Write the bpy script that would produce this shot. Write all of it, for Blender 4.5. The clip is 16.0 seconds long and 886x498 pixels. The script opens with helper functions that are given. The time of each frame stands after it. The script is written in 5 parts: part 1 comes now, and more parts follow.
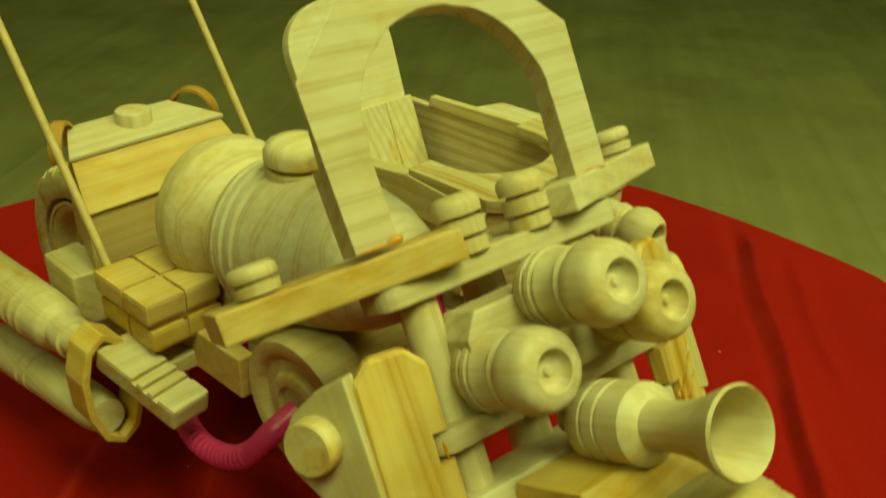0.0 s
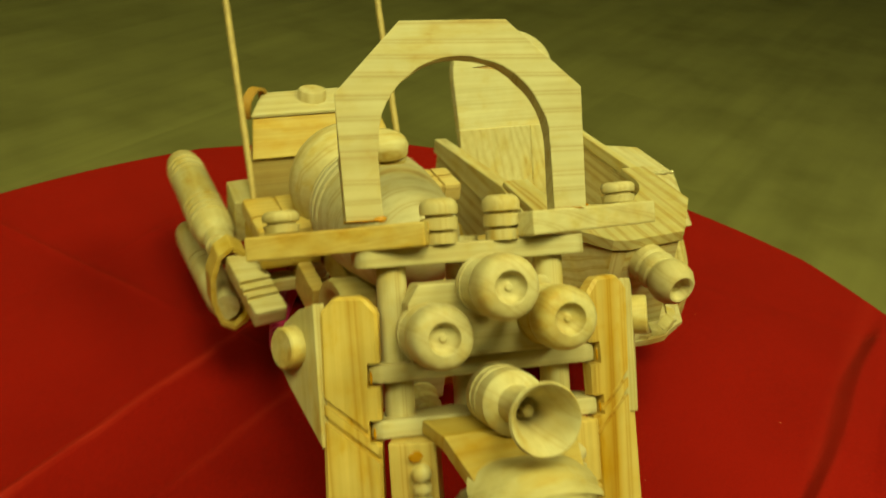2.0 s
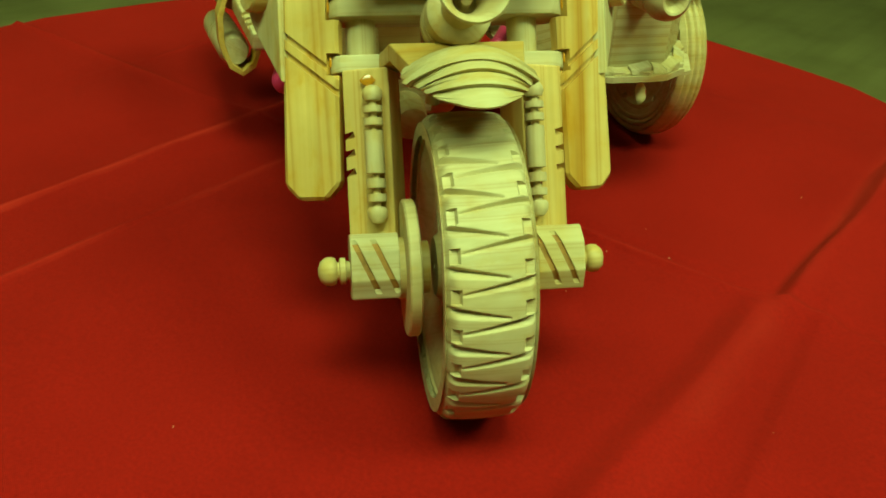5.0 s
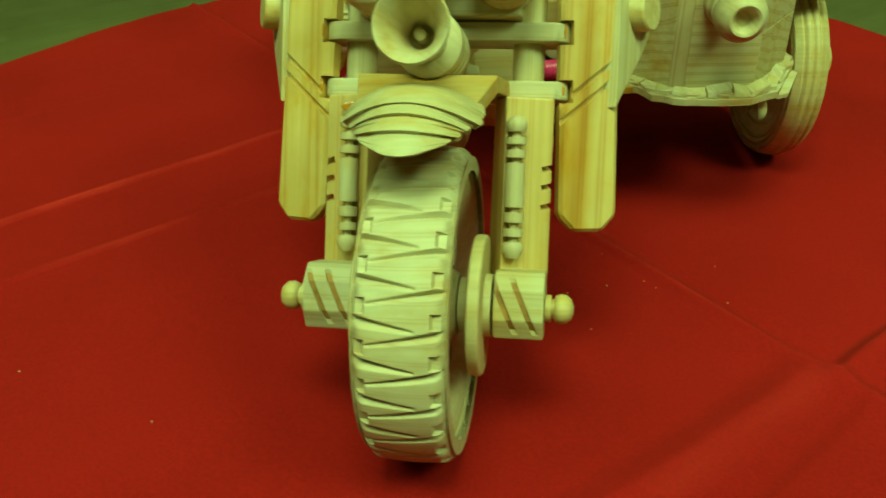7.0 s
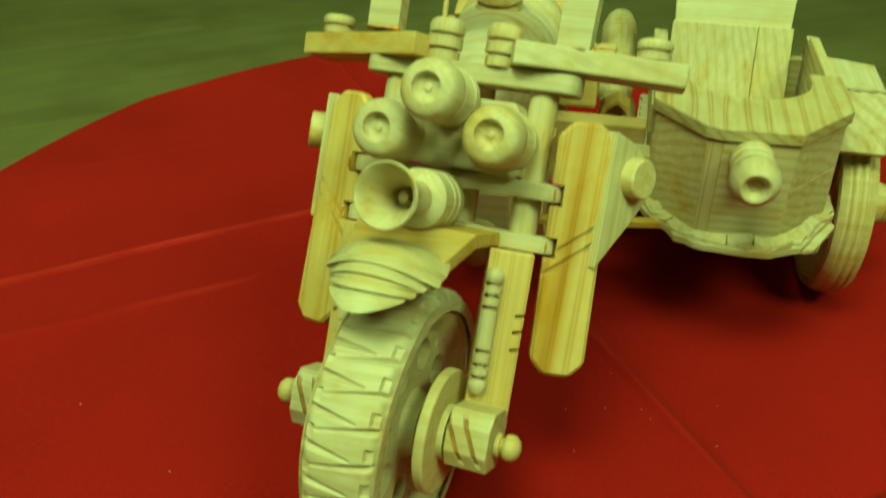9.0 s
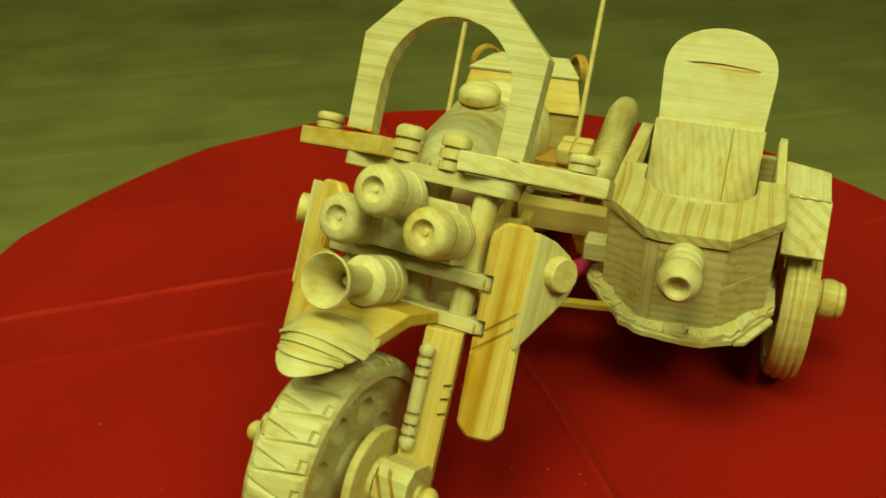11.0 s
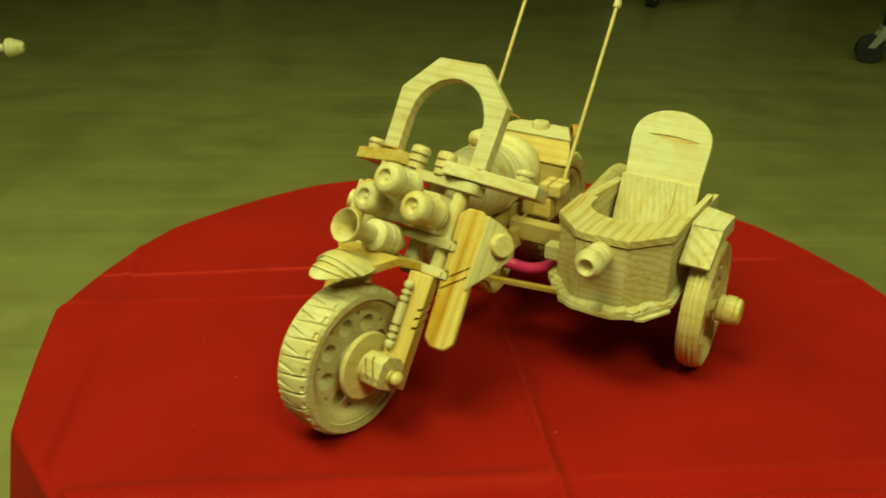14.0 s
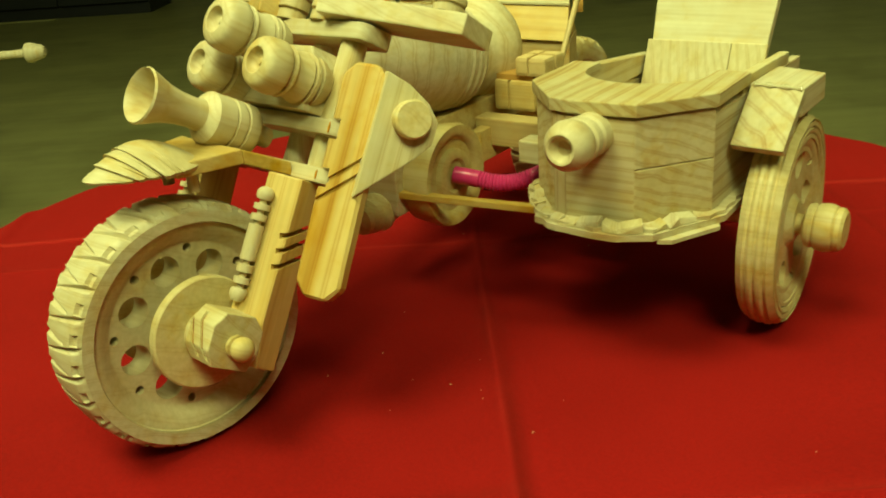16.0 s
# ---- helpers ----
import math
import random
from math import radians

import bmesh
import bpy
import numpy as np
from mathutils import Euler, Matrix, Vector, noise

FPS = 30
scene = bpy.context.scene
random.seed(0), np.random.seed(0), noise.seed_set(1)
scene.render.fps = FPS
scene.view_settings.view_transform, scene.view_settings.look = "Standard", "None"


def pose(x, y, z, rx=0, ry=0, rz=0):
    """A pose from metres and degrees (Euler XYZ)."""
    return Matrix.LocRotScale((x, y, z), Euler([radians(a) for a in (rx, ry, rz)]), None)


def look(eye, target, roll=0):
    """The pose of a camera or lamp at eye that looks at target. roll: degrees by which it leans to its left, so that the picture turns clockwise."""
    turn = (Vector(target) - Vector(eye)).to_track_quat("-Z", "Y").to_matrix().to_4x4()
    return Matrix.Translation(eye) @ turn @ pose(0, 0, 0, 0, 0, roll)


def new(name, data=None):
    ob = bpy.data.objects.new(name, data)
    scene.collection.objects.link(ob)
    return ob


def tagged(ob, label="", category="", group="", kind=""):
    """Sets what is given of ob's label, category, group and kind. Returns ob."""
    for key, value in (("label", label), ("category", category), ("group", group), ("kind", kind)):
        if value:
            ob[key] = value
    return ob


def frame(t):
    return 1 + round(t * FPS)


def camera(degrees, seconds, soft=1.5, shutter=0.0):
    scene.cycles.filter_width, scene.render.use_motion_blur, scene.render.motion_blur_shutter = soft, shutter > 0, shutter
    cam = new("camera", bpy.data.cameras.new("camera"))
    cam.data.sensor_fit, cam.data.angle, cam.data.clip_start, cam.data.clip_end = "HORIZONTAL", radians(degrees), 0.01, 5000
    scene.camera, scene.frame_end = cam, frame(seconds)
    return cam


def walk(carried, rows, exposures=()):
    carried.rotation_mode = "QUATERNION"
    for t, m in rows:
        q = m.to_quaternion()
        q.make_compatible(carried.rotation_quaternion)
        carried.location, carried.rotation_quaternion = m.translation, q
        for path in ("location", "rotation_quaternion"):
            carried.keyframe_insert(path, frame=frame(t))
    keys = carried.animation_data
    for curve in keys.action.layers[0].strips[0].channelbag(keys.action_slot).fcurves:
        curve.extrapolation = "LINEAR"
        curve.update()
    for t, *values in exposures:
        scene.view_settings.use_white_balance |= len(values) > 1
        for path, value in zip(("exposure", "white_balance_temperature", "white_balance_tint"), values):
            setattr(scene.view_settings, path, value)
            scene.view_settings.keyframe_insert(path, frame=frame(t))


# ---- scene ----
cam = camera(52.16, 16.0, 1.65, 0.5)
PATH = [
    (0, (-0.14974, -0.04714, 0.24914), (0.49947, 0.54136, -0.23272), 1.545),
    (0.5, (-0.14809, -0.04549, 0.27722), (0.48659, 0.55554, -0.20852), 2.637),
    (1, (-0.14234, -0.05651, 0.29126), (0.43662, 0.59744, -0.19573), 4.802),
    (1.5, (-0.12701, -0.09774, 0.27490), (0.36483, 0.61862, -0.22000), 5.619),
    (2, (-0.11399, -0.15048, 0.28444), (0.27392, 0.62815, -0.20879), 5.942),
    (2.5, (-0.10259, -0.20522, 0.26614), (0.19916, 0.60972, -0.22866), 5.952),
    (3, (-0.10429, -0.22565, 0.24418), (0.19655, 0.58846, -0.25253), 5.775),
    (3.5, (-0.09671, -0.25630, 0.21297), (0.20155, 0.55326, -0.29266), 5.102),
    (6, (-0.06184, -0.20461, 0.18786), (0.17343, 0.62138, -0.32438), 0.285),
    (6.5, (-0.02657, -0.20493, 0.20584), (0.04883, 0.63884, -0.32555), 0.229),
    (7, (0.00418, -0.21856, 0.20654), (0.01099, 0.61793, -0.34141), -0.936),
    (7.5, (0.04288, -0.22016, 0.22255), (-0.04020, 0.60662, -0.33381), -1.656),
    (8, (0.07608, -0.21700, 0.23044), (-0.09461, 0.59336, -0.33007), -1.467),
    (8.5, (0.07181, -0.21395, 0.23903), (-0.10428, 0.59539, -0.32129), -0.795),
    (9, (0.06279, -0.21557, 0.26055), (-0.11161, 0.60113, -0.28952), 0.147),
    (9.5, (0.06392, -0.20580, 0.28423), (-0.11024, 0.62955, -0.23718), 0.617),
    (12, (0.19472, -0.26289, 0.30629), (-0.18996, 0.49467, -0.22108), 0.996),
    (12.5, (0.21732, -0.27234, 0.30175), (-0.19606, 0.47225, -0.22237), 1.807),
    (13, (0.20205, -0.25490, 0.29714), (-0.21783, 0.50033, -0.20618), 2.005),
    (13.5, (0.23851, -0.31508, 0.31973), (-0.19898, 0.45475, -0.14498), 1.558),
    (14, (0.27897, -0.38170, 0.33423), (-0.16434, 0.41063, -0.08492), 1.675),
    (14.5, (0.29866, -0.34309, 0.28003), (-0.16195, 0.45220, -0.11412), 0.490),
    (15, (0.28368, -0.26221, 0.24221), (-0.19026, 0.52554, -0.15126), -0.811),
    (15.5, (0.25888, -0.21030, 0.21650), (-0.24014, 0.56080, -0.17896), -2.374),
    (16, (0.26207, -0.18464, 0.19518), (-0.28552, 0.55368, -0.19856), -4.389),
]
EXPOSURES = [(0, -0.58, 8900, -42), (2, -0.54, 9400, -22), (2.9, -0.54, 9300, -24), (3.5, -0.46, 8900, -34), (6, -0.26, 5900, -66), (7, -0.38, 5900, -70), (9, -0.42, 6300, -63), (9.5, -0.42, 6700, -62), (12, -0.46, 8800, -32), (12.5, -0.32, 8700, -34), (13, -0.30, 8400, -36), (14, -0.25, 8100, -38), (15, -0.29, 7800, -30), (16, -0.12, 7200, -26)]
walk(cam, [(t, look(eye, target, roll)) for t, eye, target, roll in PATH], EXPOSURES)


# ---- light ----
world = bpy.data.worlds.new("room_light")
scene.world = world
world.use_nodes = True
world.node_tree.nodes["Background"].inputs["Color"].default_value = (0.9, 0.95, 1.0, 1)
world.node_tree.nodes["Background"].inputs["Strength"].default_value = 0.01


def area_lamp(name, eye, target, sx, sy, watts, colour):
    data = bpy.data.lights.new(name, "AREA")
    data.shape, data.size, data.size_y, data.energy, data.color = "RECTANGLE", sx, sy, watts, colour
    ob = new(name, data)
    ob.matrix_world = look(eye, target)
    return tagged(ob, "unseen overhead area light", "ceiling light", kind="structure")


YELLOWISH = (1.0, 0.98, 0.60)
# added fill from the right front, no known lamp there
area_lamp("front_fill", (1.2, -0.9, 2.05), (0.08, 0.0, 0.0), 0.8, 0.8, 59, YELLOWISH)
area_lamp("ceiling_lamp", (-0.12, -0.66, 2.05), (0.05, 0.1, 0.0), 0.85, 0.85, 61, YELLOWISH)
# two more added fills, for the left flank and the floor behind
area_lamp("side_fill", (-1.15, -0.45, 2.05), (0.05, 0.1, 0.0), 0.9, 0.9, 28, YELLOWISH)
area_lamp("rear_fill", (-0.5, 1.5, 2.05), (-0.5, 1.6, 0.0), 0.8, 0.8, 4, YELLOWISH)

# ---- materials ----


def nodes_of(name):
    m = bpy.data.materials.new(name)
    m.use_nodes = True
    t = m.node_tree
    return m, t, t.nodes["Principled BSDF"]


def link(t, a, b):
    t.links.new(a, b)


def add(t, kind, **values):
    n = t.nodes.new(kind)
    for k, v in values.items():
        n.inputs[k].default_value = v
    return n


def ramp(t, source, stops):
    r = t.nodes.new("ShaderNodeValToRGB")
    el = r.color_ramp.elements
    while len(el) < len(stops):
        el.new(0.5)
    for e, (at, c) in zip(el, stops):
        e.position, e.color = at, (*c, 1)
    link(t, source, r.inputs[0])
    return r


def wood(name, pale, dark, axis, ring=1.0, rough=0.55, lines=0.5, stretch=0.035, streaks=0.35, bands=False):
    """Pine with growth rings stretched along one axis; each piece is cut from another spot of the plank."""
    m, t, bsdf = nodes_of(name)
    co = t.nodes.new("ShaderNodeTexCoord")
    info = t.nodes.new("ShaderNodeObjectInfo")
    shift = add(t, "ShaderNodeVectorMath")
    shift.operation = "MULTIPLY_ADD"
    link(t, info.outputs["Random"], shift.inputs[0])
    shift.inputs[1].default_value = (0.37, 0.23, 0.51)
    link(t, co.outputs["Object"], shift.inputs[2])
    mp = t.nodes.new("ShaderNodeMapping")
    link(t, shift.outputs[0], mp.inputs["Vector"])
    s = [1.0, 1.0, 1.0]
    s[axis] = stretch
    mp.inputs["Scale"].default_value = s
    warp = add(t, "ShaderNodeTexNoise", Scale=38.0, Detail=2.0)
    link(t, mp.outputs[0], warp.inputs["Vector"])
    mix = add(t, "ShaderNodeVectorMath")
    mix.operation = "MULTIPLY_ADD"
    link(t, warp.outputs["Color"], mix.inputs[0])
    mix.inputs[1].default_value = (0.012, 0.012, 0.012)
    link(t, mp.outputs[0], mix.inputs[2])
    rings = t.nodes.new("ShaderNodeTexWave")
    rings.wave_type, rings.rings_direction = ("BANDS" if bands else "RINGS"), "XYZ"[axis]
    rings.bands_direction = "Y"
    rings.inputs["Scale"].default_value = 52.0 * ring
    rings.inputs["Distortion"].default_value = 1.4 if stretch < 0.06 else 2.8
    rings.inputs["Detail"].default_value = 2.0
    off = add(t, "ShaderNodeVectorMath")
    off.operation = "ADD"
    off.inputs[1].default_value = [0.031 if i != axis else 0.0 for i in range(3)]
    link(t, mix.outputs[0], off.inputs[0])
    link(t, off.outputs[0], rings.inputs["Vector"])
    fine = add(t, "ShaderNodeTexNoise", Scale=420.0, Detail=3.0)
    link(t, mp.outputs[0], fine.inputs["Vector"])
    broad = add(t, "ShaderNodeTexNoise", Scale=24.0, Detail=3.0)
    link(t, shift.outputs[0], broad.inputs["Vector"])
    line = [p + (d - p) * lines for p, d in zip(pale, dark)]
    half = [p + (d - p) * lines * 0.3 for p, d in zip(pale, dark)]
    c1 = ramp(t, rings.outputs["Fac"], [(0.0, pale), (0.5, pale), (0.80, half), (0.93, line), (0.985, half)])
    c2 = add(t, "ShaderNodeMix")
    c2.data_type, c2.blend_type = "RGBA", "MULTIPLY"
    c2.inputs["Factor"].default_value = 0.58
    f = ramp(t, fine.outputs["Fac"], [(0.3, (0.78, 0.74, 0.66)), (0.65, (1, 1, 1))])
    link(t, c1.outputs[0], c2.inputs["A"])
    link(t, f.outputs[0], c2.inputs["B"])
    c3 = add(t, "ShaderNodeMix")
    c3.data_type, c3.blend_type = "RGBA", "MULTIPLY"
    c3.inputs["Factor"].default_value = 0.55
    b = ramp(t, broad.outputs["Fac"], [(0.3, (0.90, 0.79, 0.58)), (0.55, (1, 1, 1))])
    link(t, c2.outputs["Result"], c3.inputs["A"])
    link(t, b.outputs[0], c3.inputs["B"])
    mottle = add(t, "ShaderNodeTexNoise", Scale=130.0, Detail=4.0)
    link(t, shift.outputs[0], mottle.inputs["Vector"])
    c5 = add(t, "ShaderNodeMix")
    c5.data_type, c5.blend_type = "RGBA", "MULTIPLY"
    c5.inputs["Factor"].default_value = 1.0
    mo = ramp(t, mottle.outputs["Fac"], [(0.26, (0.93, 0.85, 0.66)), (0.38, (0.98, 0.95, 0.88)), (0.52, (0.99, 0.985, 0.965)), (0.7, (1.02, 1.03, 1.04))])
    link(t, c3.outputs["Result"], c5.inputs["A"])
    link(t, mo.outputs[0], c5.inputs["B"])
    c3 = c5
    streak = add(t, "ShaderNodeTexNoise", Scale=62.0, Detail=2.0)
    link(t, mp.outputs[0], streak.inputs["Vector"])
    c4 = add(t, "ShaderNodeMix")
    c4.data_type, c4.blend_type = "RGBA", "MULTIPLY"
    c4.inputs["Factor"].default_value = streaks
    st = ramp(t, streak.outputs["Fac"], [(0.56, (1, 1, 1)), (0.68, (0.86, 0.74, 0.52)), (0.76, (0.62, 0.42, 0.22))])
    link(t, c3.outputs["Result"], c4.inputs["A"])
    link(t, st.outputs[0], c4.inputs["B"])
    c3 = c4
    # resin and glue stains, soaked in along the grain
    soak = t.nodes.new("ShaderNodeMapping")
    link(t, shift.outputs[0], soak.inputs["Vector"])
    soak.inputs["Scale"].default_value = [1.0 if i != axis else 0.3 for i in range(3)]
    stain = add(t, "ShaderNodeTexNoise", Scale=74.0, Detail=5.0, Roughness=0.62)
    link(t, soak.outputs[0], stain.inputs["Vector"])
    c6 = add(t, "ShaderNodeMix")
    c6.data_type, c6.blend_type = "RGBA", "MULTIPLY"
    c6.inputs["Factor"].default_value = 0.75
    sn = ramp(t, stain.outputs["Fac"], [(0.54, (1, 1, 1)), (0.63, (0.95, 0.86, 0.64)), (0.70, (0.84, 0.62, 0.32)), (0.78, (0.62, 0.38, 0.14))])
    link(t, c3.outputs["Result"], c6.inputs["A"])
    link(t, sn.outputs[0], c6.inputs["B"])
    c3 = c6
    hue = t.nodes.new("ShaderNodeHueSaturation")
    vary = t.nodes.new("ShaderNodeMapRange")
    link(t, info.outputs["Random"], vary.inputs["Value"])
    vary.inputs["To Min"].default_value, vary.inputs["To Max"].default_value = 0.9, 1.06
    link(t, vary.outputs[0], hue.inputs["Value"])
    warm = t.nodes.new("ShaderNodeMath")
    warm.operation = "MULTIPLY"
    warm.inputs[1].default_value = 7.31
    link(t, info.outputs["Random"], warm.inputs[0])
    wrap = t.nodes.new("ShaderNodeMath")
    wrap.operation = "FRACT"
    link(t, warm.outputs[0], wrap.inputs[0])
    rich = t.nodes.new("ShaderNodeMapRange")
    link(t, wrap.outputs[0], rich.inputs["Value"])
    rich.inputs["To Min"].default_value, rich.inputs["To Max"].default_value = 0.9, 1.13
    link(t, rich.outputs[0], hue.inputs["Saturation"])
    link(t, c3.outputs["Result"], hue.inputs["Color"])
    link(t, hue.outputs[0], bsdf.inputs["Base Color"])
    bsdf.inputs["Roughness"].default_value = rough
    bsdf.inputs["Specular IOR Level"].default_value = 0.26
    bump = t.nodes.new("ShaderNodeBump")
    bump.inputs["Strength"].default_value, bump.inputs["Distance"].default_value = 0.22, 0.0004
    link(t, fine.outputs["Fac"], bump.inputs["Height"])
    link(t, bump.outputs[0], bsdf.inputs["Normal"])
    return m


PALE, RING = (0.580, 0.503, 0.312), (0.375, 0.23, 0.078)
HONEY, DEEP = (0.600, 0.445, 0.19), (0.38, 0.18, 0.03)
PINE_X = wood("pine_grain_across", PALE, RING, 0, 1.3, 0.5, 0.38)
PINE_Y = wood("pine_grain_along", PALE, RING, 1, 1.3, 0.5, 0.38)
PINE_Z = wood("pine_grain_upright", PALE, RING, 2, 1.3, 0.5, 0.38)
RINGED_X = wood("ringed_pine_across", PALE, RING, 0, 1.5, 0.55, 0.66, 0.055)
RINGED_Y = wood("ringed_pine_along", PALE, RING, 1, 1.35, 0.55, 0.8, 0.09)
RINGED_Z = wood("ringed_pine_upright", PALE, RING, 2, 1.7, 0.55, 0.6, 0.05)
HONEY_X = wood("honey_pine_across", HONEY, DEEP, 0, 0.9, 0.42, 0.22, 0.035, 0.85)
HONEY_Y = wood("honey_pine_along", HONEY, DEEP, 1, 0.9, 0.42, 0.22, 0.035, 0.85)
HONEY_Z = wood("honey_pine_upright", HONEY, DEEP, 2, 0.9, 0.42, 0.42, 0.035, 1.0)
BIRCH = wood("turned_birch", (0.592, 0.508, 0.31), (0.42, 0.27, 0.10), 1, 0.7, 0.48, 0.35)
BIRCH_X = wood("turned_birch_across", (0.61, 0.508, 0.28), (0.42, 0.27, 0.10), 0, 0.7, 0.48, 0.3)
BIRCH_Z = wood("turned_birch_upright", (0.618, 0.53, 0.342), (0.42, 0.27, 0.10), 2, 0.7, 0.48, 0.3)

SMOOTH = wood("planed_pale_pine", (0.61, 0.535, 0.34), RING, 0, 0.8, 0.5, 0.08, 0.035, 0.08)
SLAT = wood("slat_pine", PALE, RING, 2, 1.7, 0.5, 0.42, 0.028)
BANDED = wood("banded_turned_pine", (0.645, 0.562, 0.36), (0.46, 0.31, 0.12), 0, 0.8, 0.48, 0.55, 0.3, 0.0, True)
FLAP = wood("flap_pine", PALE, RING, 1, 1.3, 0.42, 0.66, 0.03, 0.3)
HOOP = wood("hoop_pine", PALE, RING, 0, 1.1, 0.5, 0.52, 0.06, 0.6)


def plain(name, colour, rough, scale=60.0, vary=0.25, bump_depth=0.0002, spec=0.4):
    m, t, bsdf = nodes_of(name)
    co = t.nodes.new("ShaderNodeTexCoord")
    n = add(t, "ShaderNodeTexNoise", Scale=scale, Detail=5.0)
    link(t, co.outputs["Object"], n.inputs["Vector"])
    c = ramp(t, n.outputs["Fac"], [(0.3, [v * (1 - vary) for v in colour]), (0.7, colour)])
    link(t, c.outputs[0], bsdf.inputs["Base Color"])
    bsdf.inputs["Roughness"].default_value = rough
    bsdf.inputs["Specular IOR Level"].default_value = spec
    bump = t.nodes.new("ShaderNodeBump")
    bump.inputs["Strength"].default_value, bump.inputs["Distance"].default_value = 0.4, bump_depth
    link(t, n.outputs["Fac"], bump.inputs["Height"])
    link(t, bump.outputs[0], bsdf.inputs["Normal"])
    return m


AMBER = plain("amber_bent_wood", (0.50, 0.27, 0.07), 0.4, 90.0)
SCORCH = plain("scorched_wood", (0.40, 0.215, 0.06), 0.5, 260.0, 0.5)
STICK = plain("bamboo_stick", (0.55, 0.40, 0.17), 0.5, 200.0)
PINK = plain("pink_plastic", (0.55, 0.03, 0.16), 0.28, 30.0, 0.15, 0.00005, 0.5)
CLEAR_GLUE = plain("dried_clear_glue", (0.56, 0.48, 0.28), 0.12, 120.0, 0.2, 0.0002, 0.6)
GLUE = plain("dried_amber_glue", (0.55, 0.25, 0.03), 0.15, 120.0, 0.35, 0.0002, 0.6)
RUBBER = plain("black_rubber", (0.02, 0.02, 0.02), 0.6, 50.0)
DARK = plain("dark_cabinet_paint", (0.014, 0.014, 0.013), 0.6, 8.0)
CREAM = plain("cream_painted_metal", (0.55, 0.52, 0.42), 0.45, 8.0, 0.1)
GREY_METAL = plain("dull_steel", (0.35, 0.35, 0.33), 0.4, 40.0)
WALL = plain("wall_paint", (0.36, 0.345, 0.29), 0.8, 3.0, 0.12)
CEIL = plain("ceiling_paint", (0.66, 0.65, 0.60), 0.85, 3.0, 0.08)


def cloth_material():
    m, t, bsdf = nodes_of("red_woven_cloth")
    co = t.nodes.new("ShaderNodeTexCoord")
    n = add(t, "ShaderNodeTexNoise", Scale=9.0, Detail=4.0)
    link(t, co.outputs["Object"], n.inputs["Vector"])
    c = ramp(t, n.outputs["Fac"], [(0.3, (0.216, 0.0040, 0.0052)), (0.7, (0.266, 0.0053, 0.0070))])
    # fibres worn pale along the ironed folds; the -70 band paints a lit slope
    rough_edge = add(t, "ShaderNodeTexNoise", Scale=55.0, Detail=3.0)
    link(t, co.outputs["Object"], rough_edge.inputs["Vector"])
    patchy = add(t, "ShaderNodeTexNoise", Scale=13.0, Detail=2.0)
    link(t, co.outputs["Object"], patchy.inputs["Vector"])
    wear_and_lit = None
    # -70: light on the fold's front slope, put into the colour
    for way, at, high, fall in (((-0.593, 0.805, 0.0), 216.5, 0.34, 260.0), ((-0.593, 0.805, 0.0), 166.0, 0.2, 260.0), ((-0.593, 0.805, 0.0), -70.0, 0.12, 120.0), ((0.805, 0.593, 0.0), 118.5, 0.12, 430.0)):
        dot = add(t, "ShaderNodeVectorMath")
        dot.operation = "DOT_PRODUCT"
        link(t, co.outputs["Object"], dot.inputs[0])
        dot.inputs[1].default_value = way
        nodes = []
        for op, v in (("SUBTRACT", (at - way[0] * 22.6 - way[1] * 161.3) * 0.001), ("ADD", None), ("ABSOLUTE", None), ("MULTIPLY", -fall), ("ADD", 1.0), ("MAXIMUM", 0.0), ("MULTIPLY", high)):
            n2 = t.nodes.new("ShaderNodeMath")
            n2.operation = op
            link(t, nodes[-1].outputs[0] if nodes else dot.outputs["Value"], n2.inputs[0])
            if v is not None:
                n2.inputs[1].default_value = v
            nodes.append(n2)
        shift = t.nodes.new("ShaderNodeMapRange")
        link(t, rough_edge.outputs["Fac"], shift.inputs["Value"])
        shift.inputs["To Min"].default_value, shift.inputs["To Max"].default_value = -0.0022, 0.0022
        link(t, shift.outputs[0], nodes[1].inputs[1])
        if wear_and_lit is None:
            wear_and_lit = nodes[-1]
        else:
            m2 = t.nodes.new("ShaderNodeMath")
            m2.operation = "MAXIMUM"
            link(t, wear_and_lit.outputs[0], m2.inputs[0])
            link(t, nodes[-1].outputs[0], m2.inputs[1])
            wear_and_lit = m2
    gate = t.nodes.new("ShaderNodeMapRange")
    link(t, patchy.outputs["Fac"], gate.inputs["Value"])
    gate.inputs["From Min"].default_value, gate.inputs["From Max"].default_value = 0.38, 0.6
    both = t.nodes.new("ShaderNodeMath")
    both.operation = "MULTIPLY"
    link(t, wear_and_lit.outputs[0], both.inputs[0])
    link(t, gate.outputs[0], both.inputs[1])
    speck = add(t, "ShaderNodeTexNoise", Scale=900.0, Detail=2.0)
    link(t, co.outputs["Object"], speck.inputs["Vector"])
    thread = ramp(t, speck.outputs["Fac"], [(0.3, (0.88, 0.88, 0.88)), (0.7, (1.1, 1.1, 1.1))])
    woven = add(t, "ShaderNodeMix")
    woven.data_type, woven.blend_type = "RGBA", "MULTIPLY"
    woven.inputs["Factor"].default_value = 1.0
    link(t, c.outputs[0], woven.inputs["A"])
    link(t, thread.outputs[0], woven.inputs["B"])
    worn_and_lit = add(t, "ShaderNodeMix")
    worn_and_lit.data_type = "RGBA"
    link(t, both.outputs[0], worn_and_lit.inputs["Factor"])
    link(t, woven.outputs["Result"], worn_and_lit.inputs["A"])
    worn_and_lit.inputs["B"].default_value = (0.55, 0.04, 0.032, 1)
    w1 = t.nodes.new("ShaderNodeTexWave")
